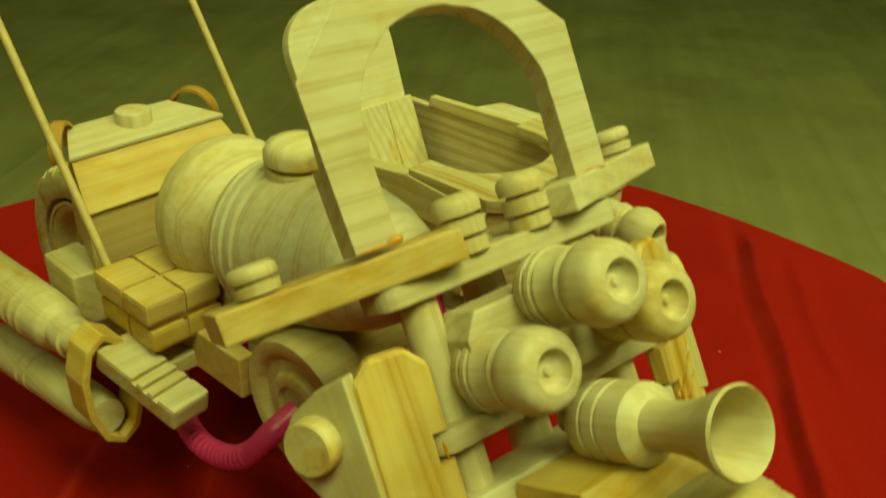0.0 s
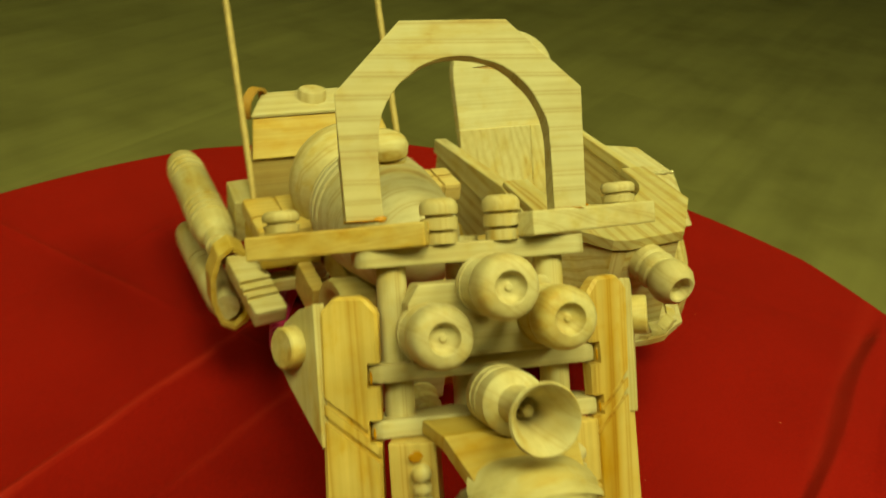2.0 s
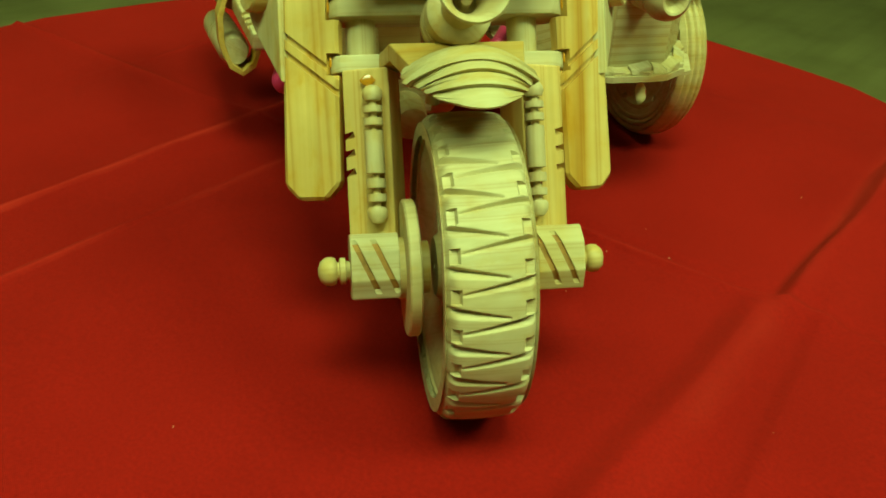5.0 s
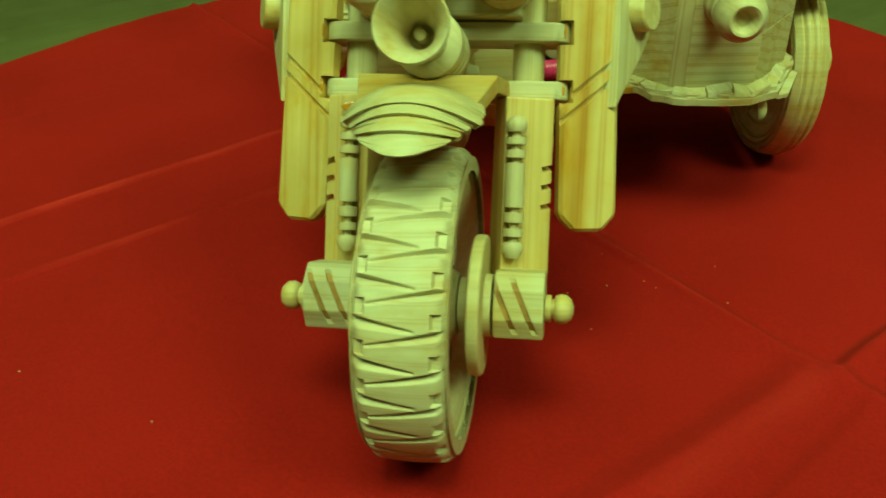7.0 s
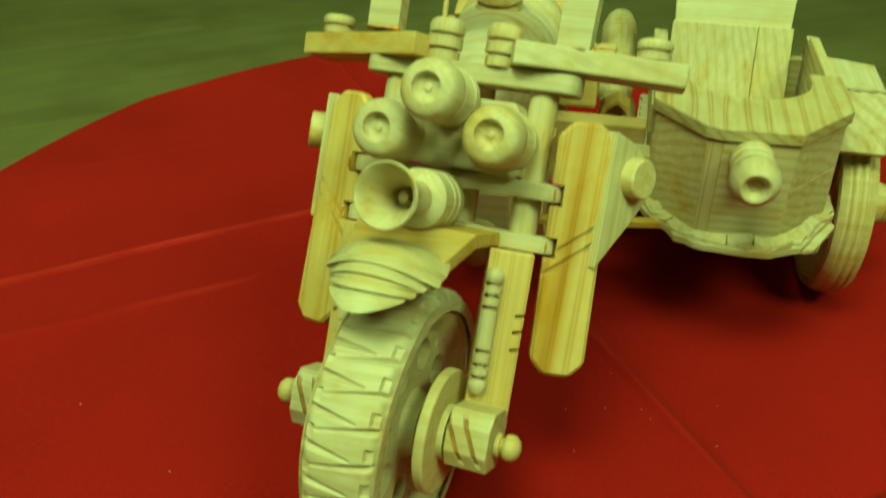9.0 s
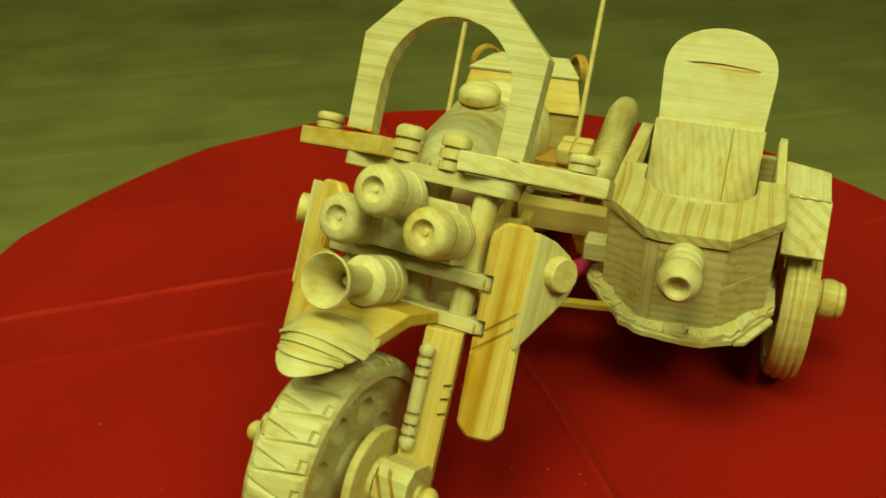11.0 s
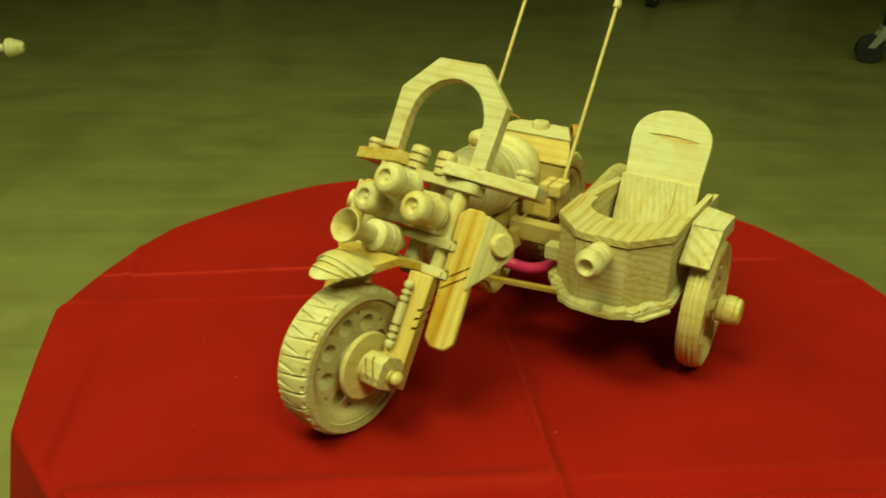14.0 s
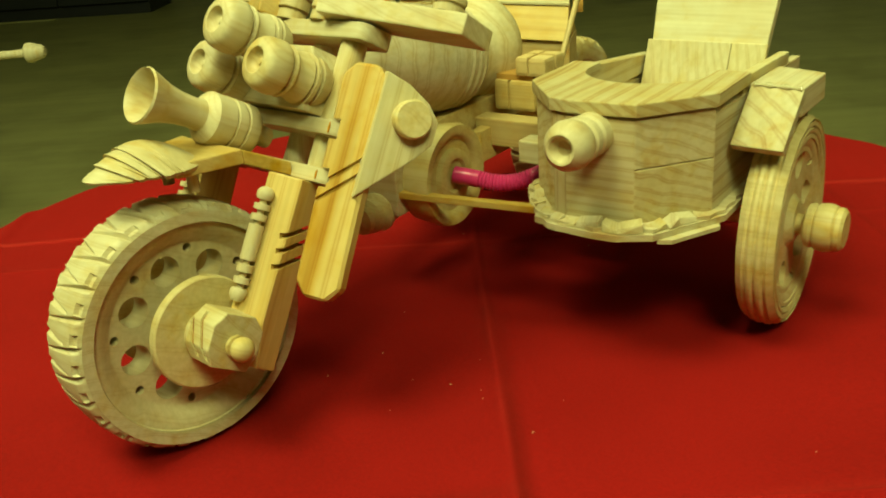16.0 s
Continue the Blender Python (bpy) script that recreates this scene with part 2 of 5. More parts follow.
    w2 = t.nodes.new("ShaderNodeTexWave")
    for w, d in ((w1, "X"), (w2, "Y")):
        w.bands_direction = d
        w.inputs["Scale"].default_value = 620.0
        w.inputs["Distortion"].default_value = 0.3
        link(t, co.outputs["Object"], w.inputs["Vector"])
    mul = t.nodes.new("ShaderNodeMath")
    mul.operation = "MULTIPLY"
    link(t, w1.outputs["Fac"], mul.inputs[0])
    link(t, w2.outputs["Fac"], mul.inputs[1])
    bump = t.nodes.new("ShaderNodeBump")
    bump.inputs["Strength"].default_value, bump.inputs["Distance"].default_value = 0.5, 0.0003
    link(t, mul.outputs[0], bump.inputs["Height"])
    link(t, bump.outputs[0], bsdf.inputs["Normal"])
    link(t, worn_and_lit.outputs["Result"], bsdf.inputs["Base Color"])
    bsdf.inputs["Roughness"].default_value = 0.9
    bsdf.inputs["Specular IOR Level"].default_value = 0.07
    bsdf.inputs["Sheen Weight"].default_value = 0.03
    bsdf.inputs["Sheen Tint"].default_value = (1.0, 0.25, 0.12, 1)
    return m


def plank_material():
    m, t, bsdf = nodes_of("pale_oak_laminate")
    co = t.nodes.new("ShaderNodeTexCoord")
    info = t.nodes.new("ShaderNodeObjectInfo")
    sh = add(t, "ShaderNodeVectorMath")
    sh.operation = "MULTIPLY_ADD"
    link(t, info.outputs["Random"], sh.inputs[0])
    sh.inputs[1].default_value = (3.1, 1.7, 0.9)
    link(t, co.outputs["Object"], sh.inputs[2])
    mp = t.nodes.new("ShaderNodeMapping")
    mp.inputs["Scale"].default_value = (0.06, 1.0, 1.0)
    link(t, sh.outputs[0], mp.inputs["Vector"])
    n = add(t, "ShaderNodeTexNoise", Scale=26.0, Detail=6.0)
    link(t, mp.outputs[0], n.inputs["Vector"])
    c = ramp(t, n.outputs["Fac"], [(0.25, (0.232, 0.216, 0.086)), (0.5, (0.26, 0.241, 0.097)), (0.75, (0.285, 0.266, 0.11))])
    hue = t.nodes.new("ShaderNodeHueSaturation")
    vary = t.nodes.new("ShaderNodeMapRange")
    link(t, info.outputs["Random"], vary.inputs["Value"])
    vary.inputs["To Min"].default_value, vary.inputs["To Max"].default_value = 0.98, 1.02
    link(t, vary.outputs[0], hue.inputs["Value"])
    link(t, c.outputs[0], hue.inputs["Color"])
    # three strips to a board, each of shorter pieces
    at = add(t, "ShaderNodeVectorMath")
    at.operation = "MULTIPLY_ADD"
    link(t, info.outputs["Random"], at.inputs[0])
    at.inputs[1].default_value = (5.3, 0.0, 0.0)
    link(t, co.outputs["Object"], at.inputs[2])
    lift = add(t, "ShaderNodeVectorMath")
    lift.operation = "ADD"
    lift.inputs[1].default_value = (9.0, 0.096, 0.0)
    link(t, at.outputs[0], lift.inputs[0])
    strips = t.nodes.new("ShaderNodeTexBrick")
    link(t, lift.outputs[0], strips.inputs["Vector"])
    strips.offset = 0.37
    for n3, v3 in (("Scale", 1.0), ("Mortar Size", 0.0), ("Brick Width", 0.42), ("Row Height", 0.064), ("Bias", 0.0)):
        strips.inputs[n3].default_value = v3
    strips.inputs["Color1"].default_value = (0.95, 0.95, 0.95, 1)
    strips.inputs["Color2"].default_value = (1.05, 1.05, 1.045, 1)
    tone = add(t, "ShaderNodeMix")
    tone.data_type, tone.blend_type = "RGBA", "MULTIPLY"
    tone.inputs["Factor"].default_value = 1.0
    link(t, hue.outputs[0], tone.inputs["A"])
    link(t, strips.outputs["Color"], tone.inputs["B"])
    # broad dull patches where the lacquer is rubbed
    patch = add(t, "ShaderNodeTexNoise", Scale=5.5, Detail=4.0)
    place = t.nodes.new("ShaderNodeNewGeometry")
    link(t, place.outputs["Position"], patch.inputs["Vector"])
    dull = ramp(t, patch.outputs["Fac"], [(0.34, (0.84, 0.83, 0.80)), (0.5, (1, 1, 1)), (0.66, (1.1, 1.1, 1.08))])
    rub = add(t, "ShaderNodeMix")
    rub.data_type, rub.blend_type = "RGBA", "MULTIPLY"
    rub.inputs["Factor"].default_value = 1.0
    link(t, tone.outputs["Result"], rub.inputs["A"])
    link(t, dull.outputs[0], rub.inputs["B"])
    link(t, rub.outputs["Result"], bsdf.inputs["Base Color"])
    bsdf.inputs["Roughness"].default_value = 0.36
    bsdf.inputs["Specular IOR Level"].default_value = 0.4
    bump = t.nodes.new("ShaderNodeBump")
    bump.inputs["Strength"].default_value, bump.inputs["Distance"].default_value = 0.15, 0.001
    link(t, n.outputs["Fac"], bump.inputs["Height"])
    link(t, bump.outputs[0], bsdf.inputs["Normal"])
    return m


CLOTH, PLANK = cloth_material(), plank_material()

# ---- mesh tools (millimetres in, metres out) ----
MM = 0.001


def empty(name, at):
    ob = new(name)
    ob.location = [v * MM for v in at]
    ob.empty_display_size = 0.02
    bpy.context.view_layer.update()
    return ob


def stands(ob):
    """Where an object stands in the place, by its own and its parents' places."""
    return stands(ob.parent) @ ob.matrix_basis if ob.parent else ob.matrix_basis.copy()


def part(name, bm, material, parent=None, label="", smooth=None, turn=None):
    """Links a bmesh, built in millimetres of the place, as one mesh object, its origin at its middle; turn is the piece's own frame, along which its grain runs."""
    bmesh.ops.recalc_face_normals(bm, faces=bm.faces)
    mid = sum((v.co for v in bm.verts), Vector()) / len(bm.verts)
    spin = turn.to_3x3().normalized() if turn else Matrix.Identity(3)
    back = spin.inverted()
    for v in bm.verts:
        v.co = back @ ((v.co - mid) * MM)
    me = bpy.data.meshes.new(name)
    bm.to_mesh(me)
    bm.free()
    me.materials.append(material)
    if smooth is not None:
        me.polygons.foreach_set("use_smooth", [True] * len(me.polygons))
        me.set_sharp_from_angle(angle=radians(smooth))
    ob = new(name, me)
    here = Matrix.Translation(mid * MM) @ spin.to_4x4()
    if parent:
        here = stands(parent).inverted() @ here
        ob.parent = parent
    ob.matrix_basis = here
    if label:
        ob["label"] = label
    return ob


def bev(bm, geom_edges, width, segments=2):
    if width > 0:
        bmesh.ops.bevel(bm, geom=geom_edges, offset=width, segments=segments, affect="EDGES", profile=0.6)
    return bm


def join(*bms):
    out = bmesh.new()
    for b in bms:
        me = bpy.data.meshes.new("tmp")
        b.to_mesh(me)
        b.free()
        out.from_mesh(me)
        bpy.data.meshes.remove(me)
    return out


def moved(bm, m):
    bmesh.ops.transform(bm, matrix=m, verts=bm.verts)
    return bm


def box(x0, x1, y0, y1, z0, z1, bevel=0.8, segments=2):
    bm = bmesh.new()
    bmesh.ops.create_cube(bm, size=1)
    for v in bm.verts:
        v.co = Vector((x0 + (v.co.x + 0.5) * (x1 - x0), y0 + (v.co.y + 0.5) * (y1 - y0), z0 + (v.co.z + 0.5) * (z1 - z0)))
    return bev(bm, bm.edges[:], bevel, segments)


def prism(points, lo, hi, axis=2, bevel=0.6, segments=2):
    """A polygon, extruded along an axis. Points are the two other coordinates in the order x, y, z."""
    bm = bmesh.new()

    def at(p, h):
        c = list(p)
        c.insert(axis, h)
        return bm.verts.new(c)

    a, b = [at(p, lo) for p in points], [at(p, hi) for p in points]
    n = len(points)
    bm.faces.new(a)
    bm.faces.new(b[::-1])
    for i in range(n):
        bm.faces.new((a[i], b[i], b[(i + 1) % n], a[(i + 1) % n]))
    bmesh.ops.recalc_face_normals(bm, faces=bm.faces)
    return bev(bm, [e for e in bm.edges], bevel, segments)


def hull(points, bevel=0.6):
    bm = bmesh.new()
    for p in points:
        bm.verts.new(p)
    bmesh.ops.convex_hull(bm, input=bm.verts)
    bmesh.ops.dissolve_limit(bm, angle_limit=0.02, verts=bm.verts, edges=bm.edges)
    return bev(bm, bm.edges[:], bevel)


def lathe(profile, axis=1, segments=40, close=True):
    """Rows of (place along the axis, radius), turned round that axis."""
    bm = bmesh.new()
    rings = []
    u, v = [i for i in range(3) if i != axis]
    for h, r in profile:
        ring = []
        for k in range(segments):
            a = 2 * math.pi * k / segments
            c = [0.0, 0.0, 0.0]
            c[axis], c[u], c[v] = h, r * math.cos(a), r * math.sin(a)
            ring.append(bm.verts.new(c))
        rings.append(ring)
    for a, b in zip(rings, rings[1:]):
        for k in range(segments):
            bm.faces.new((a[k], a[(k + 1) % segments], b[(k + 1) % segments], b[k]))
    if close:
        bm.faces.new(rings[0])
        bm.faces.new(rings[-1][::-1])
    bmesh.ops.recalc_face_normals(bm, faces=bm.faces)
    return bm


def tube(path, radius, segments=12, steps=6):
    """A round bar along a smooth path; radius is a number or a function of the way along (0 to 1)."""
    pts = [Vector(p) for p in path]
    fine = []
    for i in range(len(pts) - 1):
        p0, p1, p2, p3 = pts[max(i - 1, 0)], pts[i], pts[i + 1], pts[min(i + 2, len(pts) - 1)]
        for s in range(steps):
            t = s / steps
            fine.append(0.5 * ((2 * p1) + (p2 - p0) * t + (2 * p0 - 5 * p1 + 4 * p2 - p3) * t * t + (3 * p1 - p0 - 3 * p2 + p3) * t**3))
    fine.append(pts[-1])
    bm = bmesh.new()
    rings, side = [], None
    for i, p in enumerate(fine):
        d = (fine[min(i + 1, len(fine) - 1)] - fine[max(i - 1, 0)]).normalized()
        if side is None:
            side = d.orthogonal().normalized()
        side = (side - d * side.dot(d)).normalized()
        up = d.cross(side)
        r = radius(i / (len(fine) - 1)) if callable(radius) else radius
        rings.append([bm.verts.new(p + r * (math.cos(a) * side + math.sin(a) * up)) for a in (2 * math.pi * k / segments for k in range(segments))])
    for a, b in zip(rings, rings[1:]):
        for k in range(segments):
            bm.faces.new((a[k], a[(k + 1) % segments], b[(k + 1) % segments], b[k]))
    bm.faces.new(rings[0])
    bm.faces.new(rings[-1][::-1])
    return bm


def carve(bm, *cutters):
    """Cuts shapes out of a solid."""
    def temp(b):
        me = bpy.data.meshes.new("tmp")
        bmesh.ops.recalc_face_normals(b, faces=b.faces)
        b.to_mesh(me)
        b.free()
        return new("tmp", me)

    body, tools = temp(bm), [temp(c) for c in cutters]
    for tool in tools:
        mod = body.modifiers.new("cut", "BOOLEAN")
        mod.operation, mod.object, mod.solver = "DIFFERENCE", tool, "EXACT"
    bpy.context.view_layer.update()
    me = bpy.data.meshes.new_from_object(body.evaluated_get(bpy.context.evaluated_depsgraph_get()))
    out = bmesh.new()
    out.from_mesh(me)
    for ob in (body, *tools):
        old = ob.data
        bpy.data.objects.remove(ob)
        bpy.data.meshes.remove(old)
    bpy.data.meshes.remove(me)
    return out


# ---- room ----
FLOOR_Z = -450.0
TABLE = (22.6, 161.3)


def fade(u):
    u = min(1.0, max(0.0, u + 0.5))
    return u * u * (3 - 2 * u)


def ridge(b, front, back):
    """A softened tent across a fold: one at the crest, nought beyond its two feet."""
    u = 1 + b / front if b < 0 else 1 - b / back
    u = max(0.0, u)
    return u * u * (2.2 - 1.2 * u) if u < 1 else 1.0


def cloth_height(x, y, r):
    """Ironed fold lines and soft waves of the cloth on the table top."""
    ax, ay = 0.805, 0.593
    s, c = x * ax + y * ay, -x * ay + y * ax
    h = 0.0
    for at, high, wide in ((216.5, 2.0, 2.0), (166.0, 1.3, 1.8), (330.0, 0.9, 3.0)):
        b = c - at
        h += high * math.exp(-((b / wide) ** 2)) * (0.6 + 0.4 * math.sin(s * 0.021 + at))
        h += 0.9 * high * math.exp(-((b / (wide * 6)) ** 2)) * math.sin(s * 0.009 + at * 0.7)
    for at, high, wide in ((118.5, 2.2, 2.6), (-175.0, 2.6, 4.0), (330.0, 0.8, 3.0)):
        b = s - at
        h += high * math.exp(-((b / wide) ** 2)) * (0.6 + 0.4 * math.cos(c * 0.017 + at))
        h -= 0.9 * high * math.exp(-(((b - 7) / (wide * 2.5)) ** 2)) * (0.5 + 0.5 * math.cos(c * 0.011))
    b = c + 62.0 + 3.0 * math.sin(s * 0.02)
    h += fade((118.0 - s) / 40.0) * 4.4 * ridge(b, 22.0, 13.0)
    # beyond the crossing the fold stands as a tent, gentle towards the front and steep behind
    b = c + 72.0 + 0.03 * (s - 120.0) - 1.2 * math.sin(s * 0.05)
    h += fade((s - 118.0) / 30.0) * fade((345.0 - s) / 50.0) * 7.2 * ridge(b, 28.0, 9.0 + 1.5 * math.sin(s * 0.03))
    b = s - 123.0 - 0.03 * (c - 60.0)
    h += 3.0 * ridge(b, 21.0, 9.0) * fade((70.0 - c) / 40.0) * fade((c + 130.0) / 40.0)
    b = c + 92.0 - 0.08 * (s - 60.0)
    h += 1.8 * ridge(b, 12.0, 7.0) * fade((s + 40.0) / 60.0) * fade((150.0 - s) / 60.0)
    # a second pulled wrinkle beyond the sidecar
    b = c + 98.0 + 2.0 * math.sin(s * 0.045)
    h += 3.6 * ridge(b, 12.0, 8.0) * fade((s - 200.0) / 40.0) * fade((325.0 - s) / 40.0)
    far = min(1.0, max(0.0, (r - 50) / 150))
    h += far * (1.5 * noise.noise(Vector((x * 0.008, y * 0.008, 0.3))) + 0.5 * noise.noise(Vector((x * 0.027, y * 0.02, 4.3))))
    return h


EDGE = [208.3, 235.0, 262.0, 289.5, 317.0, 344.0, 371.5, 399.5, 427.0, 455.0, 483.0, 511.0, 540.0, 568.3]


def edge_radius(deg):
    """The cloth is pulled straight between soft corners where it turns over the rim."""
    while deg < EDGE[0]:
        deg += 360.0
    for a, b in zip(EDGE, EDGE[1:]):
        if deg <= b:
            half, off = radians((b - a) / 2), radians(deg - (a + b) / 2)
            w = 0.85 if a < 262 else 0.4
            straight = 337.0 * math.cos(half) / math.cos(off)
            return w * straight + (1 - w) * 332.5
    return 331.5


def table_cloth():
    bm = bmesh.new()
    rings, seg = [], 1080
    fr = [i / 230 for i in range(1, 231)]
    for f in fr:
        ring = []
        for k in range(seg):
            a = 2 * math.pi * k / seg
            top = edge_radius(math.degrees(a)) - 6.0
            r = f * top
            x, y = TABLE[0] + r * math.cos(a), TABLE[1] + r * math.sin(a)
            near = min(math.hypot(x - 1, y), math.hypot(x - 8, y - 292), math.hypot(x - 166, y - 190))
            w = min(1.0, max(0.0, (near - 14.0) / 18.0))
            ring.append(bm.verts.new((x, y, w * cloth_height(x, y, math.hypot(x - 80, y - 130)) - 2.3)))
        rings.append(ring)
    centre = bm.verts.new((*TABLE, -2.3))
    for j, (out, z) in enumerate(((1.8, -0.7), (3.4, -1.5), (4.8, -2.8), (5.6, -4.4), (6.0, -6.5), (6.2, -14.0), (6.4, -26.0), (6.8, -45.0), (7.5, -75.0), (8.5, -115.0), (9.5, -160.0), (10.0, -205.0), (10.2, -230.0))):
        ring = []
        f = min(1.0, max(0.0, -z - 6) / 160.0)
        for k in range(seg):
            a = 2 * math.pi * k / seg
            fold = math.sin(a * 11 + 1.3 * math.sin(a * 3)) + 0.5 * math.sin(a * 23 + 0.7)
            r = edge_radius(math.degrees(a)) - 6.0 + out + f * (10.0 + 13.0 * fold)
            ring.append(bm.verts.new((TABLE[0] + r * math.cos(a), TABLE[1] + r * math.sin(a), z - 2.3)))
        rings.append(ring)
    for k in range(seg):
        bm.faces.new((centre, rings[0][k], rings[0][(k + 1) % seg]))
    for a, b in zip(rings, rings[1:]):
        for k in range(seg):
            bm.faces.new((a[k], b[k], b[(k + 1) % seg], a[(k + 1) % seg]))
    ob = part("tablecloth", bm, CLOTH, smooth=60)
    return tagged(ob, "bright red woven tablecloth with ironed fold lines on a round table", "tablecloth")


table = empty("round_table", (*TABLE, FLOOR_Z))
tagged(table, "round pedestal table hidden under a red cloth", "table")
part("tabletop", moved(lathe([(-29, 300), (-29, 312), (-25, 315), (-15, 315), (-11.5, 312)], 2, 96), Matrix.Translation((*TABLE, 0))), PINE_X, table, smooth=40)
part("pedestal", moved(lathe([(FLOOR_Z + 25, 36), (FLOOR_Z + 60, 30), (-60, 30), (-29, 60)], 2, 32), Matrix.Translation((*TABLE, 0))), PINE_Z, table, smooth=40)
part("foot_plate", moved(lathe([(FLOOR_Z, 190), (FLOOR_Z + 12, 190), (FLOOR_Z + 25, 60)], 2, 64), Matrix.Translation((*TABLE, 0))), DARK, table, smooth=40)
table_cloth()

ROOM = (-5200.0, 4600.0, -3200.0, 6200.0, 2150.0)


def room():
    x0, x1, y0, y1, top = ROOM
    base = tagged(part("floor", box(x0, x1, y0, y1, FLOOR_Z - 60, FLOOR_Z - 8, 0), PLANK), "pale oak laminate floor boards", "floor", kind="structure")
    for n, b in (("wall_north", box(x0 - 120, x1 + 120, y1, y1 + 120, FLOOR_Z - 60, top, 0)), ("wall_south", box(x0 - 120, x1 + 120, y0 - 120, y0, FLOOR_Z - 60, top, 0)),
                 ("wall_west", box(x0 - 120, x0, y0, y1, FLOOR_Z - 60, top, 0)), ("wall_east", box(x1, x1 + 120, y0, y1, FLOOR_Z - 60, top, 0))):
        tagged(part(n, b, WALL), "plain painted room wall", "wall", kind="structure")
    tagged(part("ceiling", box(x0 - 120, x1 + 120, y0 - 120, y1 + 120, top, top + 100, 0), CEIL), "plain white ceiling", "ceiling", kind="structure")
    return base


floor_ob = room()

# ---- toy motorcycle with sidecar ----
bike = empty("toy_motorcycle", (80, 150, 0))
tagged(bike, "handmade pale pine toy motorcycle with sidecar on a red cloth", "toy motorcycle")
XB = 8.0
FORK = pose(0, 0, 0) @ Matrix.Translation((0, 0, 45.5)) @ Matrix.Rotation(radians(-9.4), 4, "Z") @ Matrix.Rotation(radians(-1.7), 4, "Y") @ Matrix.Rotation(radians(-30), 4, "X")
HEAD = Matrix.Translation((0, 0, 45.5)) @ Matrix.Rotation(radians(-9.4), 4, "Z") @ Matrix.Rotation(radians(-1.7), 4, "Y")


def fork_part(name, bm, material, parent=None, label="", smooth=None):
    return part(name, moved(bm, FORK), material, parent or bike, label, smooth, FORK)


def wedge(d, wide, deep):
    """The depth of a sloping saw cut, steep on one side."""
    if d > 0.94:
        return deep * (d - 0.94) / 0.06
    return deep * (1 - d / wide) if d < wide else 0.0


def tyre_mesh(radius, half, inner, pitch_count=0, seg=1080):
    """A tyre across the x axis; with a pitch count it has a wedge-cut tread."""
    bm = bmesh.new()
    prof = [(-half + 2.2, inner), (-half + 0.5, inner + 0.5), (-half, inner + 1.4), (-half, radius - 7), (-half + 0.5, radius - 4), (-half + 1.4, radius - 2.0), (-half + 2.6, radius - 0.8)]
    n = 28
    prof += [(-half + 3.6 + (2 * half - 7.2) * i / n, radius - 0.5 * abs(2 * i / n - 1) ** 2) for i in range(n + 1)]
    prof += [(half - 2.6, radius - 0.8), (half - 1.4, radius - 2.0), (half - 0.5, radius - 4), (half, radius - 7), (half, inner + 1.4), (half - 0.5, inner + 0.5), (half - 2.2, inner)]
    if not pitch_count:
        prof2 = []
        for s, r in prof:
            g = sum(1.3 * math.exp(-(((s - q) / 0.75) ** 2)) for q in (-half * 0.5, 0.0, half * 0.5)) if r > radius - 2.5 else 0.0
            prof2.append((s, r - g))
        # two thin saw lines run round each sidewall
        lines = [(inner + 2.4, 0), (inner + 2.6, 1.2), (inner + 3.3, 1.2), (inner + 3.5, 0), (inner + 5.2, 0), (inner + 5.4, 1.0), (inner + 6.0, 1.0), (inner + 6.2, 0)]
        side = [(half - d, r) for r, d in lines if r < radius - 2.2]
        cut = [k for k, (a, r) in enumerate(prof2) if abs(r - (radius - 7)) < 0.01 and abs(abs(a) - half) < 0.01]
        prof = prof2[:cut[0]] + [(-a, r) for a, r in side] + prof2[cut[0] + 3:cut[1] - 2] + side[::-1] + prof2[cut[1] + 1:]
        seg = 120
    rings = []
    for k in range(seg):
        a = 2 * math.pi * k / seg
        ring = []
        for s, r in prof:
            cut = 0.0
            if pitch_count and r > radius - 6:
                ph = (a / (2 * math.pi) * pitch_count) % 1.0
                q = (s + half) / (2 * half)
                if q < 0.66:
                    cut = wedge((ph - 0.16 - 0.48 * q) % 1.0, 0.05 + 0.22 * (1 - q / 0.66), 2.6 - 1.9 * q / 0.66)
                if q > 0.18:
                    cut = max(cut, wedge((ph - 0.50 - 0.5 * (0.9 - q)) % 1.0, 0.05 + 0.18 * (q - 0.18), 0.6 + 2.5 * (q - 0.18)))
                if (0.03 < q < 0.16 and abs((ph - 0.91 + 0.5) % 1.0 - 0.5) < 0.19) or (0.84 < q < 0.97 and abs((ph - 0.23 + 0.5) % 1.0 - 0.5) < 0.19):
                    cut = max(cut, r - radius + 2.0)
                # the cuts run out before the smooth sidewall
                cut *= min(1.0, max(0.0, (min(q, 1 - q) - 0.02) / 0.07))
            rr = r - cut
            ring.append(bm.verts.new((s, rr * math.cos(a), rr * math.sin(a))))
        rings.append(ring)
    m = len(prof)
    for k in range(seg):
        a, b = rings[k], rings[(k + 1) % seg]
        for i in range(m - 1):
            bm.faces.new((a[i], a[i + 1], b[i + 1], b[i]))
        bm.faces.new((a[m - 1], a[0], b[0], b[m - 1]))
    return bm


